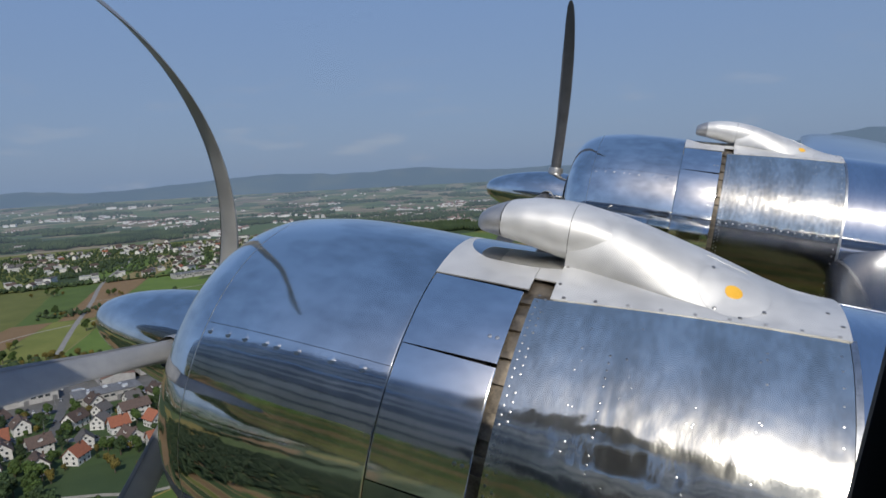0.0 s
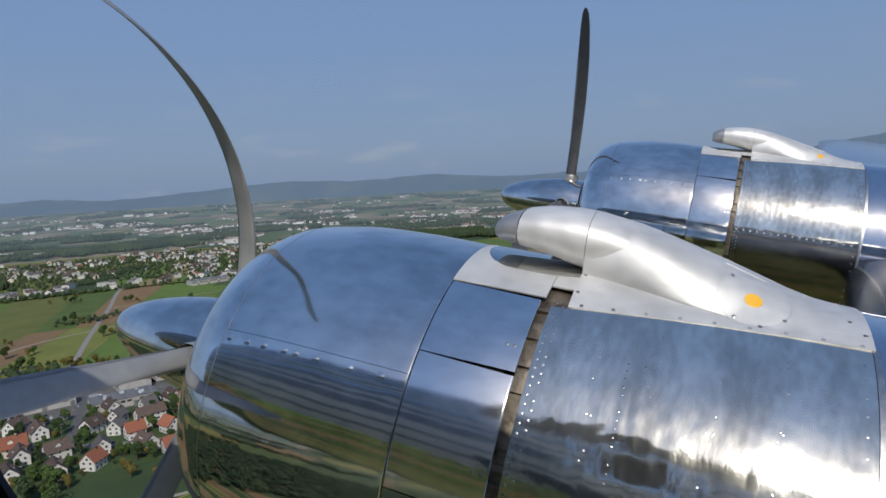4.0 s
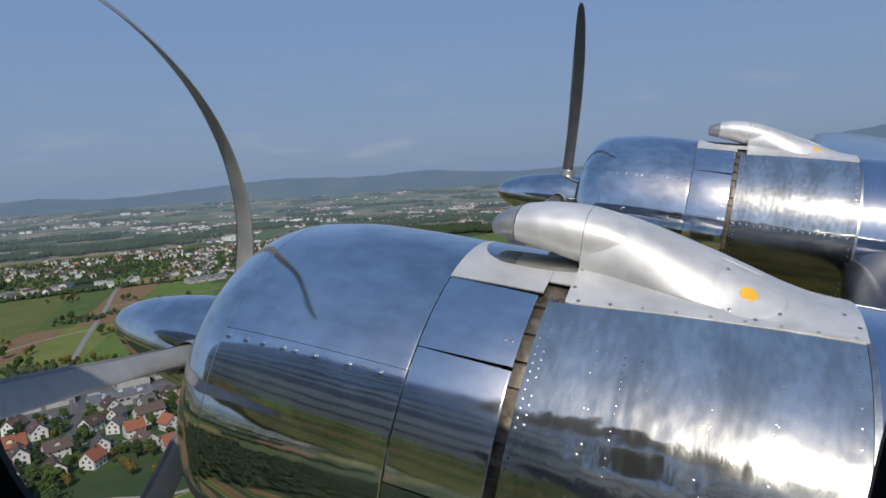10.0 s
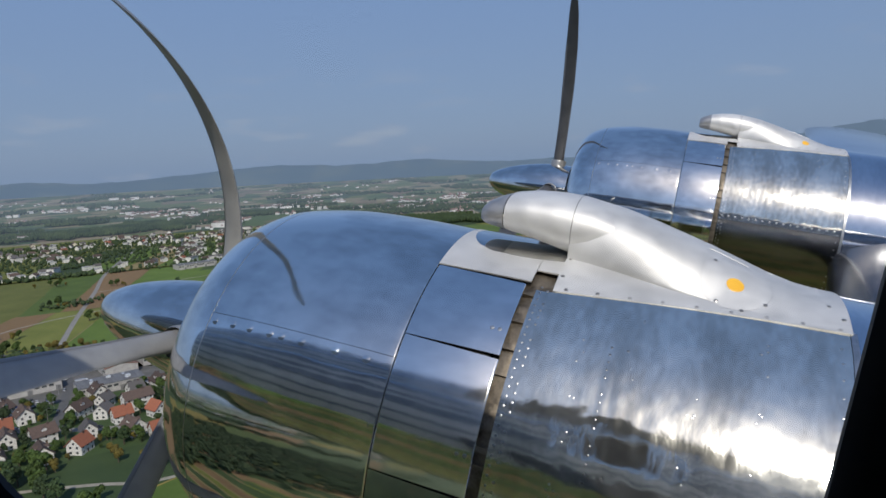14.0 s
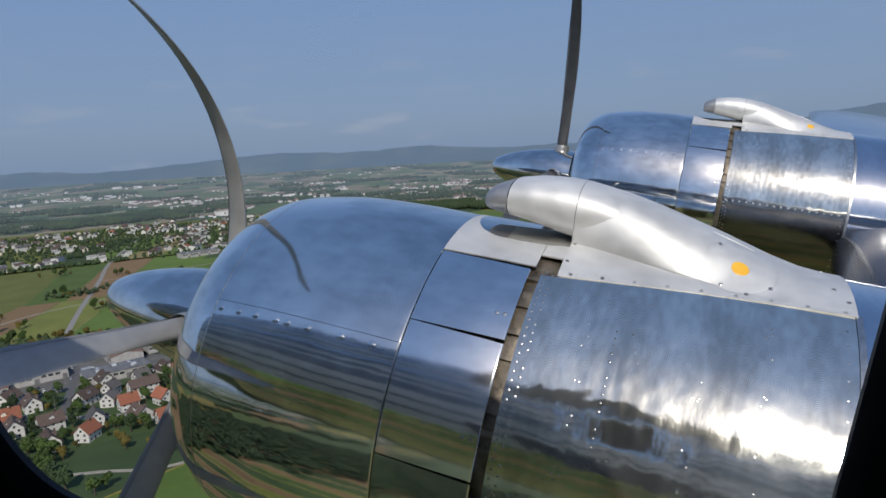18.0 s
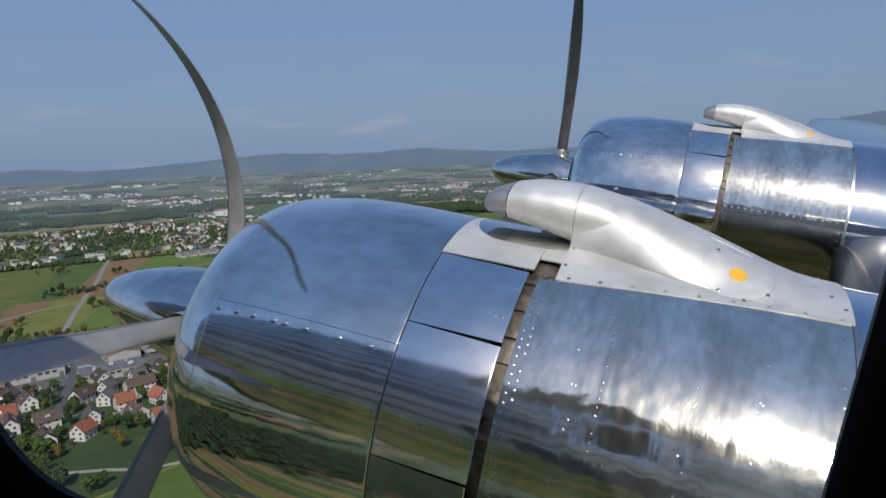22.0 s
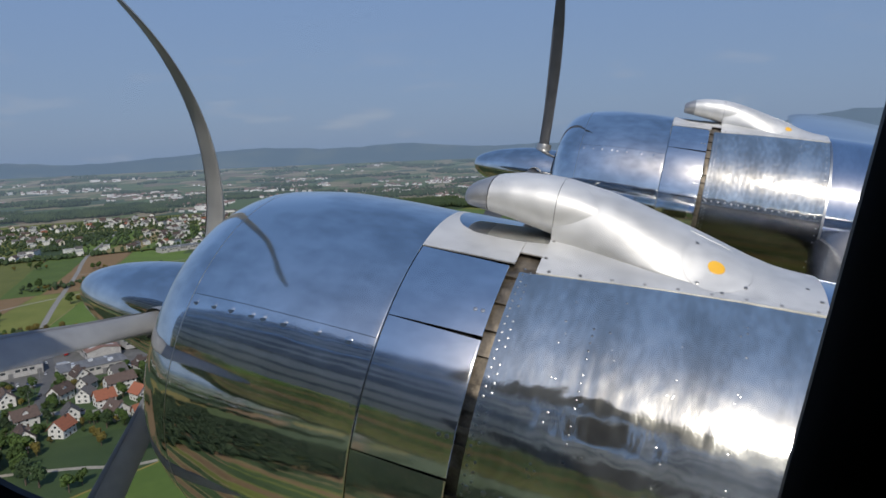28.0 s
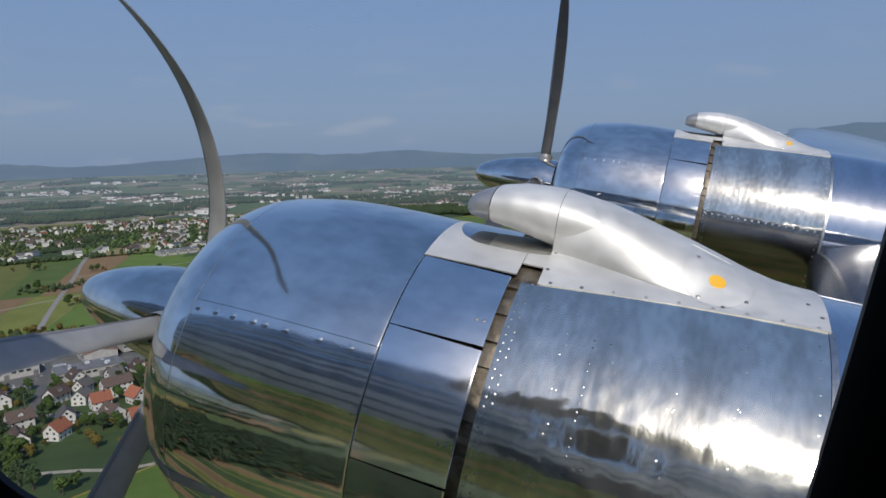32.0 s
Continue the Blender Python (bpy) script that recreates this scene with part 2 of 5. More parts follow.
def lathe(profile, a0, a1, step=2.5, thick=0.006, roll=False, front=True, wedge=0.0):
    """A curved sheet of some thickness round the axis: profile of (y, r)."""
    bm = bmesh.new()
    full = abs(a1 - a0 - 360) < 0.01
    n = max(2, round((a1 - a0) / step))
    angles = [a0 + (a1 - a0) * i / n for i in range(n if full else n + 1)]
    (ya, ra), (yb, rb) = profile[0], profile[-1]
    if roll and yb > ya:
        profile = [(ya, ra - 0.0025), (ya + 0.0018, ra - 0.0006), (ya + 0.005, ra)] + list(profile[1:-1]) + ([(yb - 0.005, rb), (yb - 0.0018, rb - 0.0006), (yb, rb - 0.0025)] if front else [(yb, rb)])
    inner = [(y, r - thick) for y, r in reversed(profile)]
    ring = list(profile) + inner
    back = lambda y: (yb - y) / (yb - ya) if wedge else 0.0
    rows = [[polar(r, a + (wedge * (a1 - a) if wedge > 0 else wedge * (a - a0)) / (a1 - a0) * back(y), y) for y, r in ring] for a in angles]
    if full:
        rows.append(rows[0])
    vs = grid(bm, rows, close=True)
    if not full:
        bm.faces.new(list(reversed(vs[0])))
        bm.faces.new(vs[-1])
    bmesh.ops.remove_doubles(bm, verts=bm.verts, dist=1e-5)
    bmesh.ops.recalc_face_normals(bm, faces=bm.faces)
    return bm


def curve_of(points, n):
    """n points along a smooth line through (y, r) points."""
    pts = [Vector((p[0], p[1], 0)) for p in points]
    out = []
    ext = [2 * pts[0] - pts[1]] + pts + [2 * pts[-1] - pts[-2]]
    for i in range(len(pts) - 1):
        p0, p1, p2, p3 = ext[i:i + 4]
        for k in range(n):
            t = k / n
            q = 0.5 * ((2 * p1) + (p2 - p0) * t + (2 * p0 - 5 * p1 + 4 * p2 - p3) * t * t + (3 * p1 - p0 - 3 * p2 + p3) * t ** 3)
            out.append((q.x, q.y))
    out.append((pts[-1].x, pts[-1].y))
    return out


def dome(bm, p, normal, radius, height, seg=8):
    """A rivet's low head."""
    q = Vector(normal).to_track_quat("Z", "Y").to_matrix()
    rows = []
    for f, h in ((1.0, -0.15), (0.92, 0.55), (0.5, 0.95)):
        rows.append([p + q @ Vector((radius * f * math.cos(2 * math.pi * i / seg), radius * f * math.sin(2 * math.pi * i / seg), height * h)) for i in range(seg)])
    vs = grid(bm, rows, close=True)
    bm.faces.new(vs[-1])


def rivets(name, places, parent, radius=0.005, mat=None):
    bm = bmesh.new()
    for a, y, r in places:
        dome(bm, polar(r, a, y), polar(1, a, 0), radius, radius * 0.22)
    return part(name, bm, mat or RIVET, parent, "rows of small round rivet heads", kind="stuff")


# ---- the aircraft's frame: x to its wing tip, y ahead, z up, from the cabin window ----
AIRCRAFT = Matrix(((0.99987, 0.0, -0.01626, 0), (-0.00293, 0.98368, -0.17989, 0), (0.01599, 0.17992, 0.98355, ALTITUDE), (0, 0, 0, 1)))
AXIS = Vector((2.551, 0.0, -1.278))
TO_OUTER = Vector((4.499, -0.683, 0.538))


def place(x, y, z):
    return AIRCRAFT @ Matrix.Translation((x, y, z))


# ---- engine nacelles ----
R = 0.80
SEAM_FRONT, SEAM_FLAP, SEAM_SKIN, SEAM_REAR = 0.804, 0.468, 0.427, -0.538
COWL = curve_of([(0.8055, 0.800), (1.0, 0.8035), (1.22, 0.800), (1.38, 0.789), (1.585, 0.755), (1.68, 0.722), (1.76, 0.672), (1.815, 0.605), (1.832, 0.545), (1.812, 0.50), (1.74, 0.475), (1.5, 0.47)], 6)
FRONT, NOSE = COWL[:25], [(COWL[24][0] + 0.0006, COWL[24][1] - 0.0001)] + COWL[25:]


def edge_angle(y):
    """Half the angle that the scoop's fairing covers."""
    return float(np.interp(y, [-0.55, -0.31, -0.05, 0.2, 0.4], [20.7, 21.7, 23.4, 25.6, 27.3]))


def scoop_width(y):
    """Half the angle that the scoop's raised body covers."""
    return float(np.interp(y, [-0.5, -0.2, 0.0, 0.1, 0.2, 0.3, 0.372], [20.6, 20.8, 19.0, 17.4, 15.6, 13.8, 12.9]))


def fairing(y, a):
    """Radius of the scoop's fairing at y, a degrees from the top."""
    h = float(np.interp(y, [-0.56, -0.487, -0.405, -0.31, -0.111, 0.096, 0.203, 0.30, 0.372, 0.45], [0.001, 0.004, 0.014, 0.038, 0.102, 0.160, 0.187, 0.203, 0.211, 0.214]))
    w = scoop_width(y)
    p = float(np.interp(y, [-0.5, -0.1, 0.1, 0.372], [1.45, 1.7, 2.1, 2.9]))
    q = min(1.0, abs(a) / w)
    toe = float(np.interp(y, [-0.15, 0.1, 0.372], [0.0, 0.012, 0.018])) * max(0.0, 1 - abs(a) / edge_angle(y)) ** 0.7
    soft = 0.5 * (1 + math.cos(math.pi * q ** p))
    full = max(0.0, 1 - min(1.0, abs(a) / (w * 0.93)) ** 2.0) ** 0.52
    k = float(np.interp(y, [-0.35, -0.05, 0.2, 0.372], [0.0, 0.2, 0.6, 1.0]))
    return 0.8035 + (h - toe) * (soft + (full - soft) * k) + toe


SCOOP = [(0.372, 0.186, 1.014, 0.795), (0.45, 0.186, 1.016, 0.812), (0.55, 0.181, 1.009, 0.832), (0.634, 0.171, 0.991, 0.843)]
SCOOP_LIP = [(0.638, 0.1695, 0.990, 0.8435), (0.69, 0.158, 0.968, 0.850), (0.722, 0.146, 0.950, 0.856), (0.732, 0.134, 0.940, 0.863), (0.722, 0.118, 0.931, 0.870), (0.60, 0.105, 0.925, 0.872)]


def tube_section(y, half, top, low, n=40, power=2.5):
    mid, tall = (top + low) / 2, (top - low) / 2
    out = []
    for i in range(n):
        c, s = math.cos(2 * math.pi * i / n), math.sin(2 * math.pi * i / n)
        out.append((half * math.copysign(abs(c) ** (2 / power), c), y, mid + tall * math.copysign(abs(s) ** (2 / power), s)))
    return out


def build_nacelle(m):
    nac = thing("engine_nacelle", m, "polished aluminium engine nacelle with a silver-painted air scoop on top", "engine", "engines on the wing")
    part("nose_ring", lathe(NOSE, 0, 360), POLISHED, nac)
    for a0, a1, nm in ((-55.0, 55.0, "upper_cowl_panel"), (55.13, 124.9, "side_cowl_panel"), (125.1, 234.9, "lower_cowl_panel"), (235.1, 304.87, "side_cowl_panel")):
        p = part(nm, lathe(FRONT, a0, a1, roll=True, front=False), POLISHED, nac)
        if nm == "side_cowl_panel":
            edge = 57.3 if a0 < 180 else 302.7
            for k, y in enumerate((0.90, 1.02, 1.155, 1.24, 1.29, 1.38, 1.46, 1.55)):
                bm = bmesh.new()
                r = float(np.interp(y, [f[0] for f in FRONT], [f[1] for f in FRONT]))
                dome(bm, polar(r + 0.001, edge, y), polar(1, edge, 0), 0.014, 0.0007, 16)
                dome(bm, polar(r + 0.0016, edge, y), polar(1, edge, 0), 0.007, 0.0006, 12)
                part("cowl_fastener", bm, POLISHED, p)
    part("nose_seam", lathe([(COWL[24][0] - 0.0022, COWL[24][1] + 0.0012), (COWL[24][0] + 0.0022, COWL[24][1] - 0.0006)], 0, 360, 2.5, 0.003), RIVET, nac, "thin bright joint strip behind the nose ring")
    # near-black sheets carry the shade under the seams and inside the nose
    part("inner_shroud", lathe([(-0.7, 0.775), (0.34, 0.775), (0.345, 0.742), (0.50, 0.742), (0.505, 0.782), (1.38, 0.775), (1.60, 0.735)], 0, 360, 4), GAP_SHADE, nac, "inner shroud coloured near-black for the shade in the gaps")
    part("engine_bulkhead", lathe([(1.42, 0.49), (1.42, 0.05)], 0, 360, 8, 0.002), GAP_SHADE, nac)
    # fixed top panel and cowl flaps
    part("top_panel", lathe([(0.455, 0.8035), (0.60, 0.804), (SEAM_FRONT, 0.8025)], -25.1, 25.1), SILVER_PAINT, nac, "silver-painted fixed panel under the scoop")
    part("top_strip", lathe([(0.372, 0.8035), (0.453, 0.8035)], -19.8, 19.8), SILVER_PAINT, nac)
    bm = bmesh.new()
    rows = []
    for y, e in curve_of([(0.374, 13.0), (0.468, 14.5), (0.55, 15.2), (0.62, 14.9), (0.666, 13.9), (0.722, 10.6), (0.752, 7.0), (0.768, 3.2), (0.772, 0.3)], 4):
        rows.append([polar(0.8049 if abs(k) < 10 else 0.8030, e * k / 10, y) for k in range(-10, 11)])
    grid(bm, rows)
    bmesh.ops.recalc_face_normals(bm, faces=bm.faces)
    part("bare_metal_patch", bm, POLISHED, nac, "unpainted mirror-polished patch under the intake")
    flaps = [(25.4, 48.45, 0.7985, 0.8025), (48.65, 81.3, 0.7975, 0.7965), (81.55, 114.5, 0.798, 0.800), (115, 147.5, 0.798, 0.799), (148, 180, 0.798, 0.799)]
    for a0, a1, r0, r1 in flaps:
        for s in (1, -1):
            lo, hi = (a0, a1) if s > 0 else (-a1, -a0)
            fl = part("cowl_flap", lathe([(SEAM_FLAP, r1), (0.62, (r0 + r1) / 2 + 0.0008), (SEAM_FRONT - 0.0012, r0)], lo, hi, 2.0, 0.004, roll=True, wedge=(1.0 if a0 < 30 else 0.7 if a1 < 100 else 0.3) * s), FLAP_METAL, nac)
            for y, f in ((0.52, 0.72), (0.494, 0.72)):
                bm = bmesh.new()
                dome(bm, polar(r1 + 0.0005, lo + (hi - lo) * (f if s > 0 else 1 - f), y), polar(1, lo + (hi - lo) * (f if s > 0 else 1 - f), 0), 0.0075, 0.0012, 10)
                part("flap_rivet", bm, RIVET, fl)
    # scorched exhaust gap with brackets
    part("exhaust_gap_ring", lathe([(0.350, 0.774), (0.42, 0.779), (0.445, 0.779), (0.49, 0.772)], 0, 360, 2.0, 0.004), SCORCHED, nac, "heat-stained brown metal ring in the gap")
    for a, w, top in ((28.6, 0.9, 0.792), (36, 2.4, 0.790), (45.5, 0.8, 0.794), (50, 2.8, 0.790), (62.5, 3.0, 0.7945), (70, 0.7, 0.791), (76, 2.6, 0.790), (86, 1.0, 0.792), (96, 3.0, 0.793), (110, 2.0, 0.791), (130, 2.5, 0.793), (150, 2, 0.791), (180, 2.5, 0.793), (-30, 2, 0.792), (-50, 2.5, 0.792), (-70, 2, 0.792), (-90, 2.5, 0.792), (-120, 2, 0.792), (-150, 2.5, 0.792)):
        bm = bmesh.new()
        rows = [[polar(r, a + d, y) for y, r in ((0.424, 0.775), (0.424, top - 0.001), (0.428, top), (0.466, top + 0.001), (0.470, top - 0.001), (0.470, 0.775))] for d in (-w, -w * 0.9, w * 0.9, w)]
        vs = grid(bm, rows, close=True)
        bm.faces.new(vs[0])
        bm.faces.new(list(reversed(vs[-1])))
        bmesh.ops.recalc_face_normals(bm, faces=bm.faces)
        part("hinge_bracket", bm, SCORCHED, nac)
    # skin behind the gap
    bm = bmesh.new()
    rows = []
    lines = sorted([SEAM_REAR + 0.003 + (0.355 - SEAM_REAR - 0.003) * k / 74 for k in range(75)] + [0.358, 0.362, 0.385, 0.405, SEAM_SKIN])
    dr = random.Random(12)
    knocks = [(dr.uniform(-0.5, 0.34), dr.uniform(32, 80), dr.uniform(0.010, 0.022), dr.choice((-1, 1)) * dr.uniform(0.0004, 0.0010)) for _ in range(46)]
    for y in lines + [SEAM_SKIN]:
        r = float(np.interp(y, [-0.54, -0.2, 0.1, 0.355, SEAM_SKIN], [0.7985, 0.8005, 0.801, 0.80, 0.7995])) - (0.0065 if len(rows) == len(lines) else 0)
        a0 = edge_angle(y) - (1.2 if y < 0.36 else -0.3)
        row = []
        for k in range(65):
            a = a0 + (84 - a0) * k / 64
            # shallow beads and hand-worked dents
            bead = sum(0.0011 * math.exp(-((y - c) / 0.007) ** 2) * min(1.0, max(0.0, (a - lo) / 4)) * min(1.0, max(0.0, (hi - a) / 4)) for c, lo, hi in ((0.125, 40, 60), (0.085, 40, 60), (0.15, 62, 80), (0.06, 64, 78), (-0.25, 46, 80)))
            dent = 0.0005 * noise.noise(Vector((y * 7, a * 0.10, 2))) + 0.0008 * noise.noise(Vector((y * 24, a * 0.30, 7))) + 0.00045 * noise.noise(Vector((y * 19, a * 0.04, 11)))
            dent += sum(s * math.exp(-(((y - c) / w) ** 2 + ((a - o) * 0.014 / w) ** 2)) for c, o, w, s in knocks if abs(y - c) < 0.07 and abs(a - o) < 5)
            row.append(polar(r + bead + dent * min(1.0, max(0.0, (0.38 - y) * 12)) * min(1.0, k / 6), a, y))
        rows.append(row)
    grid(bm, rows)
    bmesh.ops.recalc_face_normals(bm, faces=bm.faces)
    part("accessory_skin", bm, BRUSHED, nac, "dull hand-polished riveted skin panel")
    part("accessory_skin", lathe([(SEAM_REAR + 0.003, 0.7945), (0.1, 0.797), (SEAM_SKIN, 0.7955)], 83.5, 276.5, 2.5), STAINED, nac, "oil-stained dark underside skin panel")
    part("accessory_skin", lathe([(SEAM_REAR + 0.003, 0.7985), (0.1, 0.801), (SEAM_SKIN, 0.7995)], 276, 342, 2.5), BRUSHED, nac, "dull hand-polished riveted skin panel")
    part("rear_fairing", lathe([(-3.4, 0.60), (-2.2, 0.72), (-1.2, 0.785), (SEAM_REAR, 0.797)], 0, 360, 3), REAR_SKIN, nac)
    part("rear_band", lathe([(SEAM_REAR - 0.018, 0.7995), (SEAM_REAR + 0.001, 0.7995)], 20, 340, 3, 0.004), RIVET, nac)
    edge = []
    for k in range(-1, 60):
        a = 28.5 + 2.2 * k
        edge += [(a, 0.412, 0.7995), (a + 1.1, 0.388, 0.80)] if k % 5 else [(a, 0.412, 0.7995)]
        edge += [(a, SEAM_REAR + 0.03, 0.7985)] if k % 2 else []
    rivets("rivet_rows", edge, nac, 0.0048)
    rivets("rivet_rows", [(81.8, 0.40 - 0.055 * k, 0.80) for k in range(17)], nac, 0.009)
    rivets("rivet_rows", [(40 + 1.9 * k, y, 0.8005) for k in range(18) for y in (0.135, 0.085) if (k * 7 + int(y * 100)) % 6], nac, 0.0042, RIVET_DULL)
    rivets("rivet_rows", [(46 + 2.1 * k, -0.25, 0.7995) for k in range(16) if k % 4], nac, 0.0042, RIVET_DULL)
    rnd = random.Random(5)
    rivets("rivet_rows", [(rnd.uniform(30, 82), rnd.choice((-0.30, -0.12, 0.06, 0.22)) + rnd.uniform(-0.012, 0.012), 0.80) for k in range(60)], nac, 0.0040)
    # scoop
    bm = bmesh.new()
    ys = [SEAM_REAR - 0.006 + (0.3722 - SEAM_REAR + 0.006) * i / 70 for i in range(71)]
    rows = []
    for y in ys:
        e = edge_angle(y)
        foot = scoop_width(y) * 0.93
        half = [foot * math.sin(math.pi / 2 * k / 34) for k in range(35)] + [foot + (e - foot) * k / 8 for k in range(1, 9)]
        aa = [-v for v in half[:0:-1]] + half
        rows.append([polar(fairing(y, a), a, y) for a in aa])
    low = [[polar(0.792, edge_angle(y) * f, y) for f in (-1, 1)] for y in ys]
    vs = grid(bm, rows)
    for i in range(len(ys) - 1):
        for k, j in ((0, 0), (-1, 1)):
            a, b = bm.verts.new(low[i][j]), bm.verts.new(low[i + 1][j])
            bm.faces.new((vs[i][k], vs[i + 1][k], b, a))
    bm.faces.new(vs[0] + [bm.verts.new(low[0][1]), bm.verts.new(low[0][0])])
    bmesh.ops.remove_doubles(bm, verts=bm.verts, dist=1e-5)
    bmesh.ops.recalc_face_normals(bm, faces=bm.faces)
    # barrel-shaped shoulder of the fairing, which sinks into it towards the rear
    tail = []
    for i in range(22):
        y = 0.3716 - 0.27 * i / 21
        f = i / 21
        tail.append(tube_section(y, 0.186 - 0.035 * f ** 1.3, fairing(y, 0) - 0.0005 - 0.042 * f ** 1.9, 0.795))
    grid(bm, tail, close=True)
    scoop = part("scoop_fairing", bm, SILVER_PAINT, nac, "silver-painted tapering air scoop fairing")
    bm = bmesh.new()
    ctrl = SCOOP
    rows = []
    for i in range(25):
        y = 0.3735 + (0.634 - 0.3735) * i / 24
        rows.append(tube_section(y, *(float(np.interp(y, [c[0] for c in ctrl], [c[k] for c in ctrl])) for k in (1, 2, 3))))
    grid(bm, rows, close=True)
    bmesh.ops.recalc_face_normals(bm, faces=bm.faces)
    front = part("scoop_duct", bm, SILVER_PAINT, nac, "silver-painted front duct of the air scoop")
    bm = bmesh.new()
    grid(bm, [tube_section(*c) for c in SCOOP_LIP], close=True)
    bmesh.ops.recalc_face_normals(bm, faces=bm.faces)
    part("scoop_lip", bm, LIP_METAL, front, "bare worn metal lip round the intake")
    # flat near-black sheet in the mouth, its colour standing in for shade
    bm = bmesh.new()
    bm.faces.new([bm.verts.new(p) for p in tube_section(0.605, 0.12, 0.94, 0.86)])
    part("intake_shade_sheet", bm, GAP_SHADE, front)
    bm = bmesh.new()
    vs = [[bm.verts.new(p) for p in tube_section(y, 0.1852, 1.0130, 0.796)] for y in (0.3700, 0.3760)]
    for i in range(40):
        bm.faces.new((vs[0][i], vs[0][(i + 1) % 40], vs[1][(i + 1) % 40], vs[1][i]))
    part("duct_joint", bm, GAP_SHADE, front)

    def on_scoop(y, a, lift=0.0):
        e = 0.2
        p = polar(fairing(y, a) + lift, a, y)
        n = (polar(fairing(y, a + e), a + e, y) - polar(fairing(y, a - e), a - e, y)).cross(polar(fairing(y + 0.01, a), a, y + 0.01) - p)
        return p, (n if n.dot(polar(1, a, 0)) > 0 else -n).normalized()

    def disc(y, a, radius, lift, mat, name, thick=0.0015):
        """A round plate that follows the fairing."""
        bm = bmesh.new()
        p, n = on_scoop(y, a)
        q = n.to_track_quat("Z", "Y").to_matrix()
        rows = []
        for f in (0.0, 0.35, 0.7, 0.97, 1.0):
            ring = []
            for i in range(36):
                d = p + q @ Vector((radius * f * math.cos(i * math.pi / 18), radius * f * math.sin(i * math.pi / 18), 0))
                aa = math.degrees(math.atan2(-d.x, d.z))
                ring.append(polar(fairing(d.y, aa) + (lift if f < 1 else lift * 0.3), aa, d.y))
            rows.append(ring)
        grid(bm, rows, close=True)
        bmesh.ops.remove_doubles(bm, verts=bm.verts, dist=1e-6)
        bmesh.ops.recalc_face_normals(bm, faces=bm.faces)
        return part(name, bm, mat, scoop, "round yellow painted spot" if mat is YELLOW else "")

    for side in (1, -1):
        disc(-0.200, 12.6 * side, 0.1195, 0.0004, LIP_METAL, "cover_edge")
        disc(-0.200, 12.6 * side, 0.118, 0.0010, SILVER_PAINT, "inspection_cover")
        disc(-0.198, 13.6 * side, 0.029, 0.0016, YELLOW, "yellow_spot")
        for y, a in ((0.358, 9.5), (0.358, 12.4), (0.358, 21.0), (-0.125, 8.5), (-0.145, 18.6), (-0.225, 20.2), (-0.295, 16.8), (-0.49, 10.0), (-0.525, 15.5)):
            bm = bmesh.new()
            p, n = on_scoop(y, a * side)
            dome(bm, p, n, 0.0072, 0.003, 12)
            part("screw", bm, SCREW, scoop)
        if side == 1:
            bm = bmesh.new()
            grid(bm, [[polar(fairing(-0.10 - 0.014 * k, b) + lift, b, -0.10 - 0.014 * k) for b, lift in ((3.2, 0), (3.24, 0.0015), (3.42, 0.0015), (3.46, 0))] for k in range(11)])
            bmesh.ops.recalc_face_normals(bm, faces=bm.faces)
            part("hinge_strip", bm, LIP_METAL, scoop, "short bare metal hinge strip")
        for k in range(9):
            y = 0.33 - 0.105 * k
            bm = bmesh.new()
            p, n = on_scoop(y, (edge_angle(y) - 0.9) * side)
            dome(bm, p, n, 0.0070, 0.0025, 12)
            part("screw", bm, SCREW if k < 2 else LIP_METAL, scoop)
    return nac


inner = build_nacelle(place(*AXIS))
outer = copy_thing(inner, place(*(AXIS + TO_OUTER)))


# ---- propellers ----
SPINNER = curve_of([(1.90, 0.262), (2.05, 0.262), (2.2, 0.250), (2.35, 0.226), (2.5, 0.191), (2.62, 0.152), (2.72, 0.106), (2.775, 0.062), (2.80, 0.0)], 4)


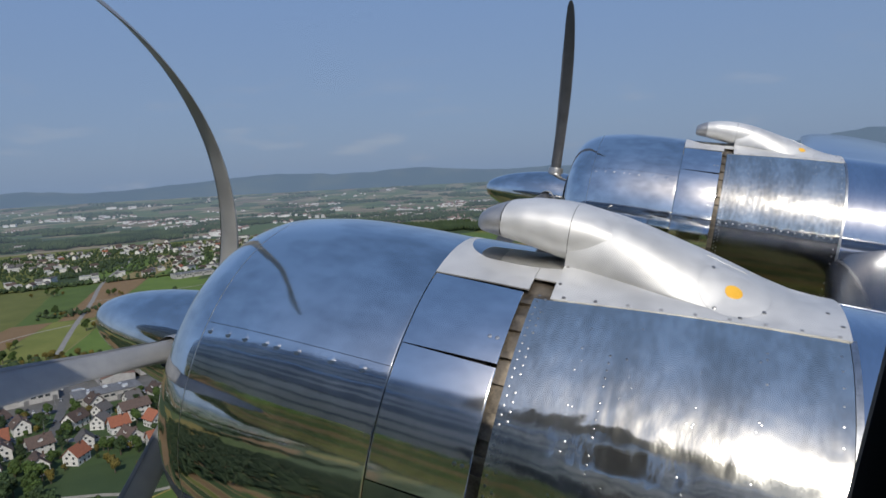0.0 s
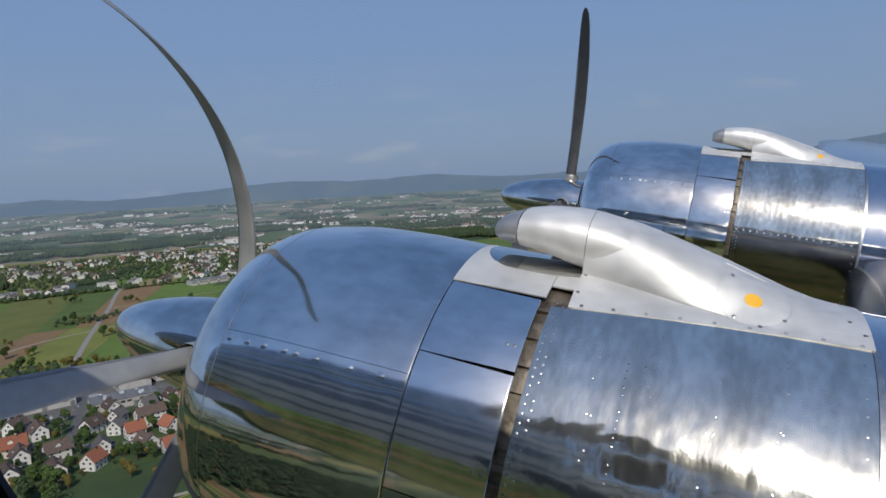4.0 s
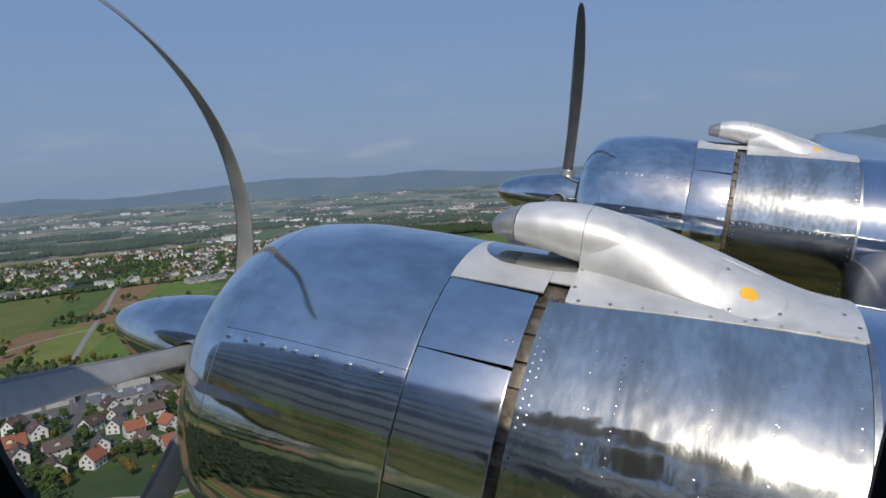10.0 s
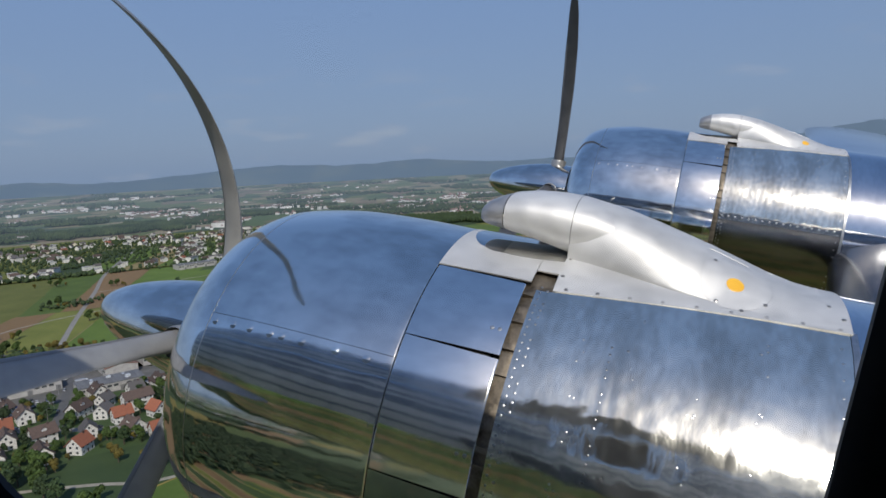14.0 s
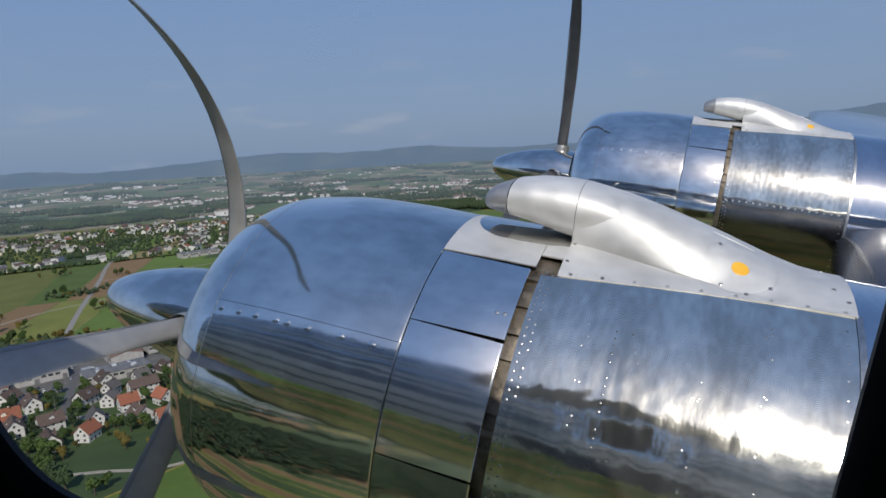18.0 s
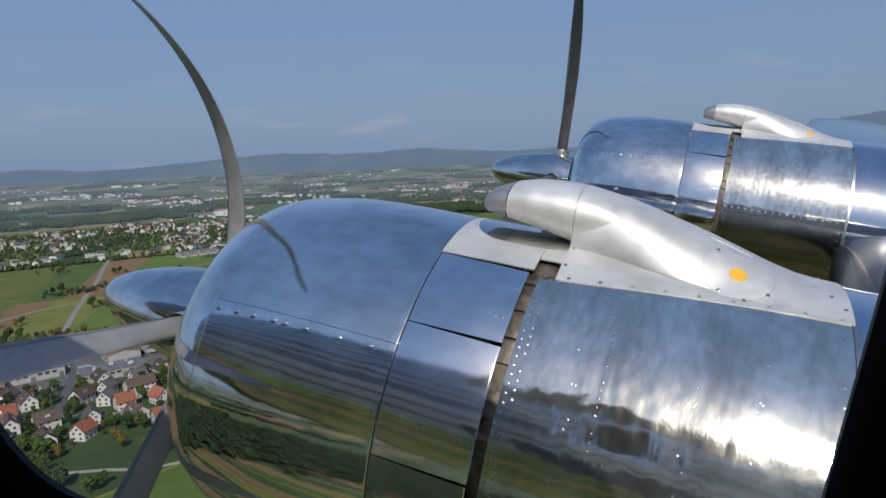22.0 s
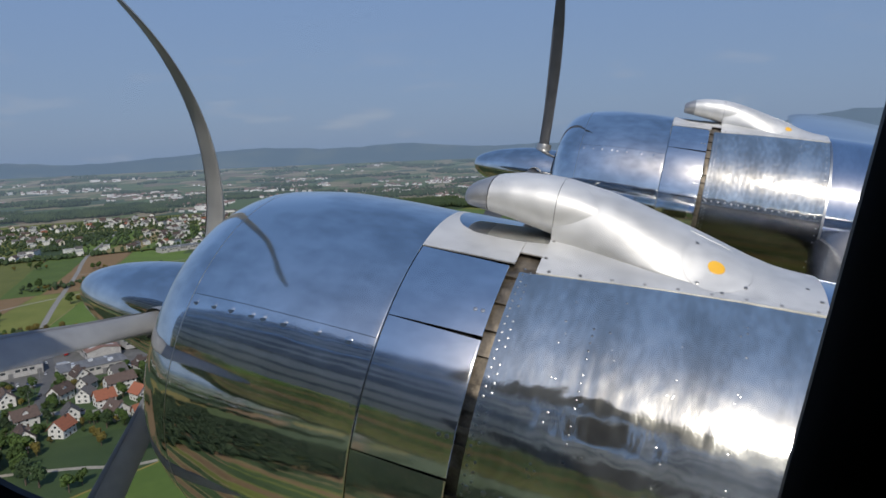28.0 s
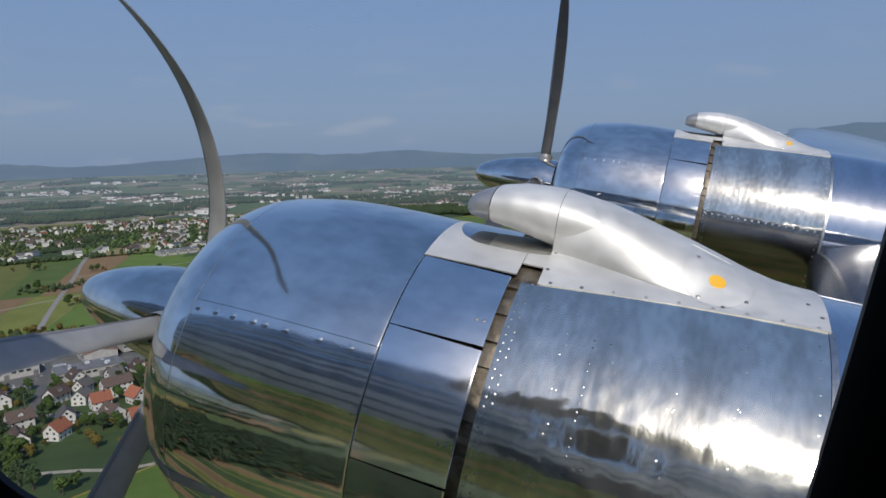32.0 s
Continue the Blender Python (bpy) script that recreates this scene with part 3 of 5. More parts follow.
def build_blade(prop, angle, sweep_rate, mat, words):
    """One blade: angle in degrees from the top towards the fuselage, bent by sweep_rate degrees a metre."""
    bm = bmesh.new()
    rows = []
    for i in range(37):
        r = 0.20 + (1.98 - 0.20) * i / 36
        chord = float(np.interp(r, [0.2, 0.3, 0.42, 0.7, 1.1, 1.5, 1.8, 1.93, 1.98], [0.11, 0.11, 0.11, 0.128, 0.16, 0.165, 0.135, 0.095, 0.035]))
        thick = float(np.interp(r, [0.2, 0.42, 0.7, 1.1, 1.98], [0.11, 0.085, 0.05, 0.03, 0.008]))
        turn = radians(float(np.interp(r, [0.2, 0.5, 1.0, 1.5, 2.0], [72, 68, 61, 56, 52])))
        sweep = radians(sweep_rate * max(0, r - 0.4))
        ring = []
        for k in range(20):
            u = 2 * math.pi * k / 20
            c, h = 0.5 * chord * math.cos(u), 0.5 * thick * math.sin(u) * (1.0 + 0.35 * math.cos(u))
            x, y = c * math.cos(turn) - h * math.sin(turn), c * math.sin(turn) + h * math.cos(turn)
            ring.append(Vector((x * math.cos(sweep) - r * math.sin(sweep), y, r * math.cos(sweep) + x * math.sin(sweep))))
        rows.append(ring)
    vs = grid(bm, rows, close=True)
    bm.faces.new(vs[-1])
    bmesh.ops.recalc_face_normals(bm, faces=bm.faces)
    blade = part("blade", bm, mat, prop, words)
    bm = bmesh.new()
    strip_rows = []
    for ring in rows[3:27]:
        mid = sum(ring, Vector()) / len(ring)
        strip_rows.append([p + (p - mid).normalized() * 0.003 for p in (ring[k % 20] for k in range(-3, 4))])
    grid(bm, strip_rows)
    bmesh.ops.recalc_face_normals(bm, faces=bm.faces)
    part("deicing_boot", bm, BOOT, blade, "black rubber strip on the leading edge")
    bm = bmesh.new()
    grid(bm, [[(f * 0.078 * math.cos(i * math.pi / 10), f * 0.078 * math.sin(i * math.pi / 10), z) for i in range(20)] for f, z in ((0.9, 0.18), (1, 0.2), (1, 0.29), (0.93, 0.31))], close=True)
    part("blade_cuff", bm, BLADE_ROOT, blade)
    blade.matrix_basis = Matrix.Translation((0, 2.06, 0)) @ Matrix.Rotation(-radians(angle), 4, "Y")
    return blade


def build_propeller(m, blades, mat, words):
    prop = thing("propeller", m, "four-bladed propeller with a polished pointed spinner, at rest", "propeller", "propellers")
    part("spinner", lathe(SPINNER, 0, 360, 6, 0.004), POLISHED, prop, "mirror-polished pointed spinner")
    part("spinner_backplate", lathe([(1.893, 0.255), (1.893, 0.10), (1.60, 0.10)], 0, 360, 10, 0.004), BLADE_ROOT, prop)
    for angle, sweep_rate in blades:
        build_blade(prop, angle, sweep_rate, mat, words)
    return prop


prop_axis = AXIS + Vector((0, 0, 0.045))
# blade angles and bends are set to fit the camera's view
build_propeller(place(*prop_axis), ((-14, 31), (80, 2), (140, 2), (250, 10)), BLADE, "grey metal twisted propeller blade, curved to fit the camera's view")
# the outer blades get the copy with shade put into its colour
build_propeller(place(*(prop_axis + TO_OUTER)), ((-3, 10), (90, 6), (176, 6), (262, 10)), BLADE_SHADED, "twisted propeller blade with shade in its dark colour, curved to fit the view")


# ---- wing ----
def build_wing():
    wing = thing("wing", AIRCRAFT, "bare aluminium wing carrying both engines", "wing")
    stations = [(0.25, -0.30, -1.62, 4.6, 0.80), (2.55, -0.62, -1.33, 4.2, 0.72), (7.05, -1.30, -0.80, 3.4, 0.56), (12.0, -1.66, -0.02, 2.6, 0.38), (15.2, -1.86, 0.42, 2.0, 0.24), (15.9, -2.10, 0.50, 1.3, 0.12), (16.1, -2.45, 0.53, 0.5, 0.03)]
    for (a, b, nm) in ((0, 1, "inner_wing_panel"), (1, 2, "middle_wing_panel"), (2, 6, "outer_wing_panel")):
        bm = bmesh.new()
        rows = []
        for s in stations[a:b + 1]:
            x, le, z, c, t = s
            ring = []
            for k in range(48):
                u = 2 * math.pi * k / 48
                f = 0.5 * (1 - math.cos(u))
                h = t * (1.48 * math.sqrt(max(f, 0)) - 0.63 * f - 1.76 * f * f + 1.42 * f ** 3 - 0.51 * f ** 4)
                ring.append((x, le - c * f, z + math.copysign(1, math.sin(u)) * h * 1.0 + 0.03 * math.sin(math.pi * f) * t))
            rows.append(ring)
        vs = grid(bm, rows, close=True)
        if b == 6:
            bm.faces.new(vs[-1])
        bmesh.ops.recalc_face_normals(bm, faces=bm.faces)
        panel = part(nm, bm, WING_METAL, wing)
        if nm != "middle_wing_panel":
            continue
        # glossy black strip on the leading edge, on this panel only
        bm = bmesh.new()
        strip_rows = []
        for i in range(13):
            t = 0.06 + 0.88 * i / 12
            k = min(int(t * (len(rows) - 1)), len(rows) - 2)
            f = t * (len(rows) - 1) - k
            ringed = [Vector(p).lerp(Vector(q), f) for p, q in zip(rows[k], rows[k + 1])]
            mid = sum(ringed, Vector()) / len(ringed)
            strip_rows.append([ringed[j % 48] + (ringed[j % 48] - mid).normalized() * (0.005 if abs(j) < 9 else 0.001) for j in range(-9, 10)])
        grid(bm, strip_rows)
        bmesh.ops.recalc_face_normals(bm, faces=bm.faces)
        part("leading_edge_strip", bm, WING_STRIP, panel, "glossy black strip along the leading edge")
    return wing


build_wing()

# ---- fuselage and cabin window ----
FUS = Vector((-1.207, 0, -0.10))
FUS_R = 1.45
WIN = (-0.059, 0.305, -0.207, 0.27)   # y from, y to, z from, z to


def fuselage():
    bm = bmesh.new()
    ys = [-14, -9, -5, -3, -1.5, -0.6, WIN[0] - 0.095, WIN[1] + 0.095, 0.9, 2, 3.5, 5, 6.5, 7.6, 8.4, 8.9]
    sc = [0.55, 0.8, 1, 1, 1, 1, 1, 1, 1, 1, 1, 1, 0.93, 0.8, 0.58, 0.25]
    a_lo = math.degrees(math.atan2(WIN[2] - 0.095 - FUS.z, 0.23 - FUS.x))
    a_hi = math.degrees(math.atan2(WIN[3] + 0.095 - FUS.z, 0.23 - FUS.x))
    bands = [(-2, 1), (0, 2), (3, 1), (6, 2), (10, 1), (11.5, 0), (13, 1), (15.5, 2), (a_hi, 1), (22, 2), (25.5, 1), (27, 0), (32, 1), (34, 2), (37, 1), (39.5, 2), (46, 1), (48, 2), (60, 1), (62, 2), (150, 1), (333, 0), (338, 2), (340, 1), (345, 2), (347, 1), (352, 2), (353.5, 1), (360 + a_lo, 2)]
    angles, colour, last = [], [], a_lo
    for end, mat in bands:
        n = max(1, round((end - last) / 5)) if end > a_hi else 1
        angles += [last + (end - last) * k / n for k in range(n)]
        colour += [mat] * n
        last = end
    vs = []
    for y, s in zip(ys, sc):
        vs.append([bm.verts.new((FUS.x + FUS_R * s * math.cos(radians(a)), y, FUS.z + FUS_R * s * math.sin(radians(a)))) for a in angles])
    for i in range(len(ys) - 1):
        for k in range(len(angles)):
            if i == 6 and k < 9:
                continue
            j = (k + 1) % len(angles)
            f = bm.faces.new((vs[i][k], vs[i][j], vs[i + 1][j], vs[i + 1][k]))
            f.material_index = colour[k]
    bm.faces.new(vs[0])
    bm.faces.new(list(reversed(vs[-1])))
    bmesh.ops.recalc_face_normals(bm, faces=bm.faces)
    ob = part("fuselage_shell", bm, [REAR_SKIN, LIVERY_BLUE, LIVERY_WHITE])
    ob.matrix_world = AIRCRAFT
    return tagged(ob, "bare polished aluminium fuselage skin with a dark blue painted crown", "fuselage", kind="structure")


def rounded(y0, y1, z0, z1, r, n=10):
    out = []
    for cy, cz, a in ((y1 - r, z1 - r, 0), (y0 + r, z1 - r, 90), (y0 + r, z0 + r, 180), (y1 - r, z0 + r, 270)):
        out += [(cy + r * math.cos(radians(a + 90 * k / n)), cz + r * math.sin(radians(a + 90 * k / n))) for k in range(n + 1)]
    return out


def cabin_window():
    win = thing("window_1", AIRCRAFT, "rounded cabin window with a black rubber surround", "window", kind="structure")

    def ringed(loops, mat, name):
        bm = bmesh.new()
        grid(bm, [[(x, y, z) for y, z in rounded(WIN[0] - g, WIN[1] + g, WIN[2] - g, WIN[3] + g, 0.075 + g)] for x, g in loops], close=True)
        bmesh.ops.recalc_face_normals(bm, faces=bm.faces)
        return part(name, bm, mat, win)

    ringed([(0.2, 0.0), (0.197, -0.0), (0.193, 0.004), (0.188, 0.014), (0.186, 0.03), (0.190, 0.034)], RUBBER, "rubber_seal")
    ringed([(0.189, 0.028), (0.180, 0.034), (0.172, 0.05), (0.168, 0.09), (0.168, 0.6)], LINING, "window_lining")
    ringed([(0.2, 0.001), (0.206, 0.02), (0.224, 0.052)], RUBBER, "window_reveal")
    ringed([(0.224, 0.052), (0.233, 0.066), (0.236, 0.09), (0.234, 0.125), (0.20, 0.14)], REAR_SKIN, "window_frame")
    bm = bmesh.new()
    bm.faces.new([bm.verts.new((0.204, y, z)) for y, z in rounded(WIN[0] - 0.002, WIN[1] + 0.002, WIN[2] - 0.002, WIN[3] + 0.002, 0.076)])
    p = part("pane", bm, PANE, win, "clear cabin window glass")
    p.visible_shadow = False
    bm = bmesh.new()
    grid(bm, [[(FUS.x + (FUS_R - 0.09) * math.cos(radians(a)), y, FUS.z + (FUS_R - 0.09) * math.sin(radians(a))) for a in range(24, 342, 6)] for y in (-2.5, 3.0)])
    for y in (-2.5, 3.0):
        bm.faces.new([bm.verts.new((FUS.x + (FUS_R - 0.09) * math.cos(radians(a)), y, FUS.z + (FUS_R - 0.09) * math.sin(radians(a)))) for a in range(0, 360, 10)])
    part("cabin_wall_lining", bm, LINING, win)


fuselage()
cabin_window()

# ---- landscape materials ----
GRASS = material("meadow_grass", (0.050, 0.078, 0.014), (0.085, 0.115, 0.026), 0.02, 0.9, 0, 0.15, 0.9)
CROPS = [
    material("bright_meadow", (0.062, 0.108, 0.012), (0.100, 0.155, 0.022), 0.03, 0.9, 0, 0.1, 1.2, tint=0.2),
    material("dark_crop", (0.026, 0.052, 0.013), (0.044, 0.074, 0.02), 0.04, 0.9, 0, 0.2, 1.2, tint=0.2),
    material("ploughed_earth", (0.155, 0.095, 0.042), (0.225, 0.145, 0.070), 0.05, 0.95, 0, 0.2, 1.0, stretch=(1, 8, 1), tint=0.15),
    material("stubble", (0.17, 0.135, 0.055), (0.25, 0.20, 0.09), 0.04, 0.95, 0, 0.1, 1.0, stretch=(6, 1, 1), tint=0.15),
    material("olive_pasture", (0.105, 0.125, 0.02), (0.16, 0.17, 0.035), 0.03, 0.95, 0, 0.1, 1.2, tint=0.2),
    material("yellowing_crop", (0.18, 0.14, 0.03), (0.25, 0.20, 0.05), 0.04, 0.95, 0, 0.15, 1.4, stretch=(1, 5, 1), tint=0.15),
]
ASPHALT = material("asphalt", (0.075, 0.075, 0.078), (0.12, 0.12, 0.12), 0.1, 0.9)
ROAD_PALE = material("worn_road_surface", (0.19, 0.185, 0.175), (0.28, 0.27, 0.255), 0.2, 0.95)
TRACK = material("gravel_track", (0.24, 0.22, 0.18), (0.36, 0.33, 0.27), 0.3, 0.95)
YARD = material("yard_concrete", (0.085, 0.083, 0.078), (0.15, 0.145, 0.135), 0.08, 0.95, detail=8)
LEAVES = [material("summer_leaves", (0.022, 0.048, 0.008), (0.065, 0.105, 0.018), 0.5, 0.8, tint=0.3),
          material("autumn_leaves", (0.07, 0.065, 0.012), (0.16, 0.12, 0.02), 0.5, 0.8, tint=0.3),
          material("dark_leaves", (0.016, 0.036, 0.012), (0.04, 0.07, 0.02), 0.5, 0.8, tint=0.3)]
BARK = material("bark", (0.05, 0.038, 0.026), (0.11, 0.085, 0.06), 3.0, 0.9)
FOREST = material("forest_canopy", (0.016, 0.034, 0.011), (0.046, 0.072, 0.024), 0.03, 0.9, detail=8)
WALLS = [material("white_render", (0.52, 0.51, 0.485), (0.68, 0.67, 0.64), 0.8, 0.85, tint=0.08),
         material("cream_render", (0.58, 0.52, 0.42), (0.70, 0.64, 0.53), 0.8, 0.85, tint=0.08)]
ROOFS = [material("red_tiles", (0.20, 0.068, 0.038), (0.33, 0.12, 0.065), 1.5, 0.85, tint=0.2),
         material("brown_tiles", (0.055, 0.040, 0.035), (0.115, 0.078, 0.062), 1.5, 0.85, tint=0.25),
         material("grey_tiles", (0.075, 0.07, 0.07), (0.14, 0.13, 0.125), 1.5, 0.85, tint=0.2)]
PANES = material("house_window_glass", (0.02, 0.025, 0.03), (0.06, 0.07, 0.08), 2.0, 0.12)
DOOR_WOOD = material("door_wood", (0.10, 0.06, 0.035), (0.18, 0.11, 0.07), 3.0, 0.6)
METAL_ROOF = material("hall_roof_sheet", (0.10, 0.10, 0.103), (0.19, 0.19, 0.19), 0.12, 0.6, 0.0, detail=7, stretch=(4, 0.6, 1))
RUST_ROOF = material("red_brown_roof_sheet", (0.16, 0.085, 0.06), (0.26, 0.15, 0.11), 0.12, 0.75, 0.0, detail=7, stretch=(4, 0.6, 1))
RED_ROOF = material("bright_red_roof_sheet", (0.36, 0.03, 0.025), (0.46, 0.05, 0.04), 0.12, 0.6, 0.0, detail=7, stretch=(4, 0.6, 1))
HALL_WALL = material("hall_wall", (0.30, 0.29, 0.275), (0.45, 0.44, 0.42), 0.3, 0.7)
SKYLIGHT = material("roof_light", (0.40, 0.42, 0.44), (0.58, 0.6, 0.62), 1.0, 0.35)
CAR_PAINTS = [material("car_paint_" + n, c, tuple(1.15 * v for v in c), 2.0, 0.25, 0.0, coat=0.6) for n, c in (("white", (0.62, 0.62, 0.62)), ("black", (0.015, 0.015, 0.018)), ("silver", (0.34, 0.35, 0.37)), ("red", (0.38, 0.02, 0.02)), ("blue", (0.03, 0.06, 0.2)))]
TYRE = material("tyre", (0.012, 0.012, 0.012), (0.025, 0.025, 0.025), 8.0, 0.85)


# haze colour that the far surfaces emit in place of real air
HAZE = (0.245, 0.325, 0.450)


def haze_painted_material(name, tones, scale, cells=False, near=0.11, far=0.52, haze_tone=HAZE):
    """A surface of the far land with haze painted on as emission, growing with distance."""
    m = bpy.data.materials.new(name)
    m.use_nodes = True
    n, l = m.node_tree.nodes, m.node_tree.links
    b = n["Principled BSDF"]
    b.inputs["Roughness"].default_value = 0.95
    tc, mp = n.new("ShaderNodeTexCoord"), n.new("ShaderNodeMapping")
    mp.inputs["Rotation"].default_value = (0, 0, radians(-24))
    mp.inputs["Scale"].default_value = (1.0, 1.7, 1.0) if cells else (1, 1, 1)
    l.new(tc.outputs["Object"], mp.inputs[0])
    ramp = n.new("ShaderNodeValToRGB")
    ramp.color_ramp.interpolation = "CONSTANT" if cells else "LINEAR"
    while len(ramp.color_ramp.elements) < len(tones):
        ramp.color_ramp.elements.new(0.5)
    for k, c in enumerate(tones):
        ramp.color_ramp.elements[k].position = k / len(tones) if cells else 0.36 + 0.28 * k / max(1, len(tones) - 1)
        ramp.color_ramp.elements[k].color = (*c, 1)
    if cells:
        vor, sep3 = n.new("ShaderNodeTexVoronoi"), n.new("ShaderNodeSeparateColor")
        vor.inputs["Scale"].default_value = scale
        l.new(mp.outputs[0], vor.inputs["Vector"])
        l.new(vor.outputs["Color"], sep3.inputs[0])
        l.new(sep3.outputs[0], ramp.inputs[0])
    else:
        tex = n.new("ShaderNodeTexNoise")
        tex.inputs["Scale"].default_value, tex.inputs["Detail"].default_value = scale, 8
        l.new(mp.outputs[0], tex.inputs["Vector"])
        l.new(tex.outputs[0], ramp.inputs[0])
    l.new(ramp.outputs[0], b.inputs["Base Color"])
    # haze painted as emission, mixed in more with distance from the origin
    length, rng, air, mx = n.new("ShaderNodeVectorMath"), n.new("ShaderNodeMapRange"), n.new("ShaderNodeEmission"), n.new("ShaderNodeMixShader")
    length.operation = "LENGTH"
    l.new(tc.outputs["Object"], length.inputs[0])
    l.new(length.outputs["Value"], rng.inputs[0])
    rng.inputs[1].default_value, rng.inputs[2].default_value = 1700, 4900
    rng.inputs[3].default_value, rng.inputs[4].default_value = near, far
    air.inputs[0].default_value = (*haze_tone, 1)
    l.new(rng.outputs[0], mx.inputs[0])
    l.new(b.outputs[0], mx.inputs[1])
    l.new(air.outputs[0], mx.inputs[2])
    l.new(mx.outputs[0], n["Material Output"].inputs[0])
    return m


HILLS = haze_painted_material("wooded_hills_painted_haze", ((0.02, 0.04, 0.025), (0.03, 0.05, 0.03), (0.10, 0.11, 0.05)), 0.0035, near=0.54, far=0.74, haze_tone=(0.185, 0.270, 0.410))
FAR_PLAIN = haze_painted_material("far_fields_painted_haze", ((0.06, 0.10, 0.025), (0.20, 0.17, 0.09), (0.035, 0.065, 0.025), (0.09, 0.12, 0.03), (0.24, 0.20, 0.12), (0.07, 0.11, 0.03), (0.16, 0.12, 0.075)), 0.0065, cells=True)
FAR_FOREST = haze_painted_material("far_forest_painted_haze", ((0.016, 0.034, 0.014), (0.05, 0.075, 0.025)), 0.012)
TOWN_WALL = haze_painted_material("far_town_walls", ((0.50, 0.49, 0.47), (0.80, 0.79, 0.77)), 0.02)
TOWN_ROOF = haze_painted_material("far_town_roofs", ((0.10, 0.07, 0.06), (0.28, 0.18, 0.15)), 0.02)


def spot(d, az):
    """Place on the ground: distance in metres and degrees to the right of ahead."""
    return Vector((d * math.sin(radians(az)), d * math.cos(radians(az)), 0))


def polar_of(x, y):
    return math.hypot(x, y), math.degrees(math.atan2(x, y))


def flat(name, pts, z, mat, label, category, kind="structure"):
    bm = bmesh.new()
    bm.faces.new([bm.verts.new((p[0], p[1], z)) for p in pts])
    bmesh.ops.recalc_face_normals(bm, faces=bm.faces)
    for f in bm.faces:
        if f.normal.z < 0:
            f.normal_flip()
    ob = part(name, bm, mat, smooth=False)
    return tagged(ob, label, category, kind=kind)


# ---- ground ----
bm = bmesh.new()
ring = [[(r * math.sin(radians(a)), r * math.cos(radians(a)), 0) for a in range(0, 360, 6)] for r in (1, 200, 800, 2500, 4990)]
vs = grid(bm, ring, close=True)
bm.faces.new(list(reversed(vs[0])))
bmesh.ops.recalc_face_normals(bm, faces=bm.faces)
tagged(part("ground", bm, GRASS, smooth=False), "green open farmland reaching to the horizon", "ground", kind="structure")

# fields: an uneven patchwork, turned against the flight path
rnd = random.Random(11)
TURN = Matrix.Rotation(radians(-24), 2)
FAR_FIELDS = {i: [] for i in range(len(CROPS))}
NAMES = ("mown bright green meadow", "dark green crop field", "bare brown ploughed field", "pale stubble field after harvest", "dry olive pasture", "yellowing maize field")


def split_field(u0, v0, u1, v1, depth):
    p = TURN @ Vector(((u0 + u1) / 2, (v0 + v1) / 2))
    d, a = polar_of(p.x, p.y)
    seen = 18 < a < 88
    mirrored = -75 < a <= 18
    want = (90 if seen else 110 if mirrored else 190) + (0.12 if seen else 0.14 if mirrored else 0.3) * d
    w, h = u1 - u0, v1 - v0
    if max(w, h) > want * rnd.uniform(0.9, 2.0) and depth < 14:
        f = rnd.uniform(0.34, 0.66)
        if w > h * rnd.uniform(0.6, 1.3):
            split_field(u0, v0, u0 + w * f, v1, depth + 1), split_field(u0 + w * f, v0, u1, v1, depth + 1)
        else:
            split_field(u0, v0, u1, v0 + h * f, depth + 1), split_field(u0, v0 + h * f, u1, v1, depth + 1)
        return
    if d > 2600:
        return
    g = rnd.uniform(0.8, 2.2)
    j = lambda: rnd.uniform(-0.03, 0.03) * min(w, h)
    quad = [TURN @ Vector(q) for q in ((u0 + g + j(), v0 + g), (u1 - g, v0 + g + j()), (u1 - g + j(), v1 - g), (u0 + g, v1 - g + j()))]
    # the mirrored side is unseen: mostly dark and brown crops, to darken its reflection
    c = rnd.choices(range(6), (3, 42, 34, 6, 9, 6) if mirrored else (30, 12, 16, 18, 16, 8) if d > 1700 else (34, 16, 13, 8, 17, 12))[0]
    if rnd.random() < 0.10:
        return
    if seen and d < 1500:
        flat("field", quad, 0.06, CROPS[c], NAMES[c], "field")
    else:
        FAR_FIELDS[c].append(quad)


split_field(-2700, -2700, 2700, 2700, 0)
for c, quads in FAR_FIELDS.items():
    bm = bmesh.new()
    for q in quads:
        bm.faces.new([bm.verts.new((p.x, p.y, 0.06 + 0.00002 * p.length)) for p in q])
    bmesh.ops.recalc_face_normals(bm, faces=bm.faces)
    for f in bm.faces:
        if f.normal.z < 0:
            f.normal_flip()
    tagged(part("farmland", bm, CROPS[c], smooth=False, kind="stuff"), "patchwork of distant fields in one crop", "fields")

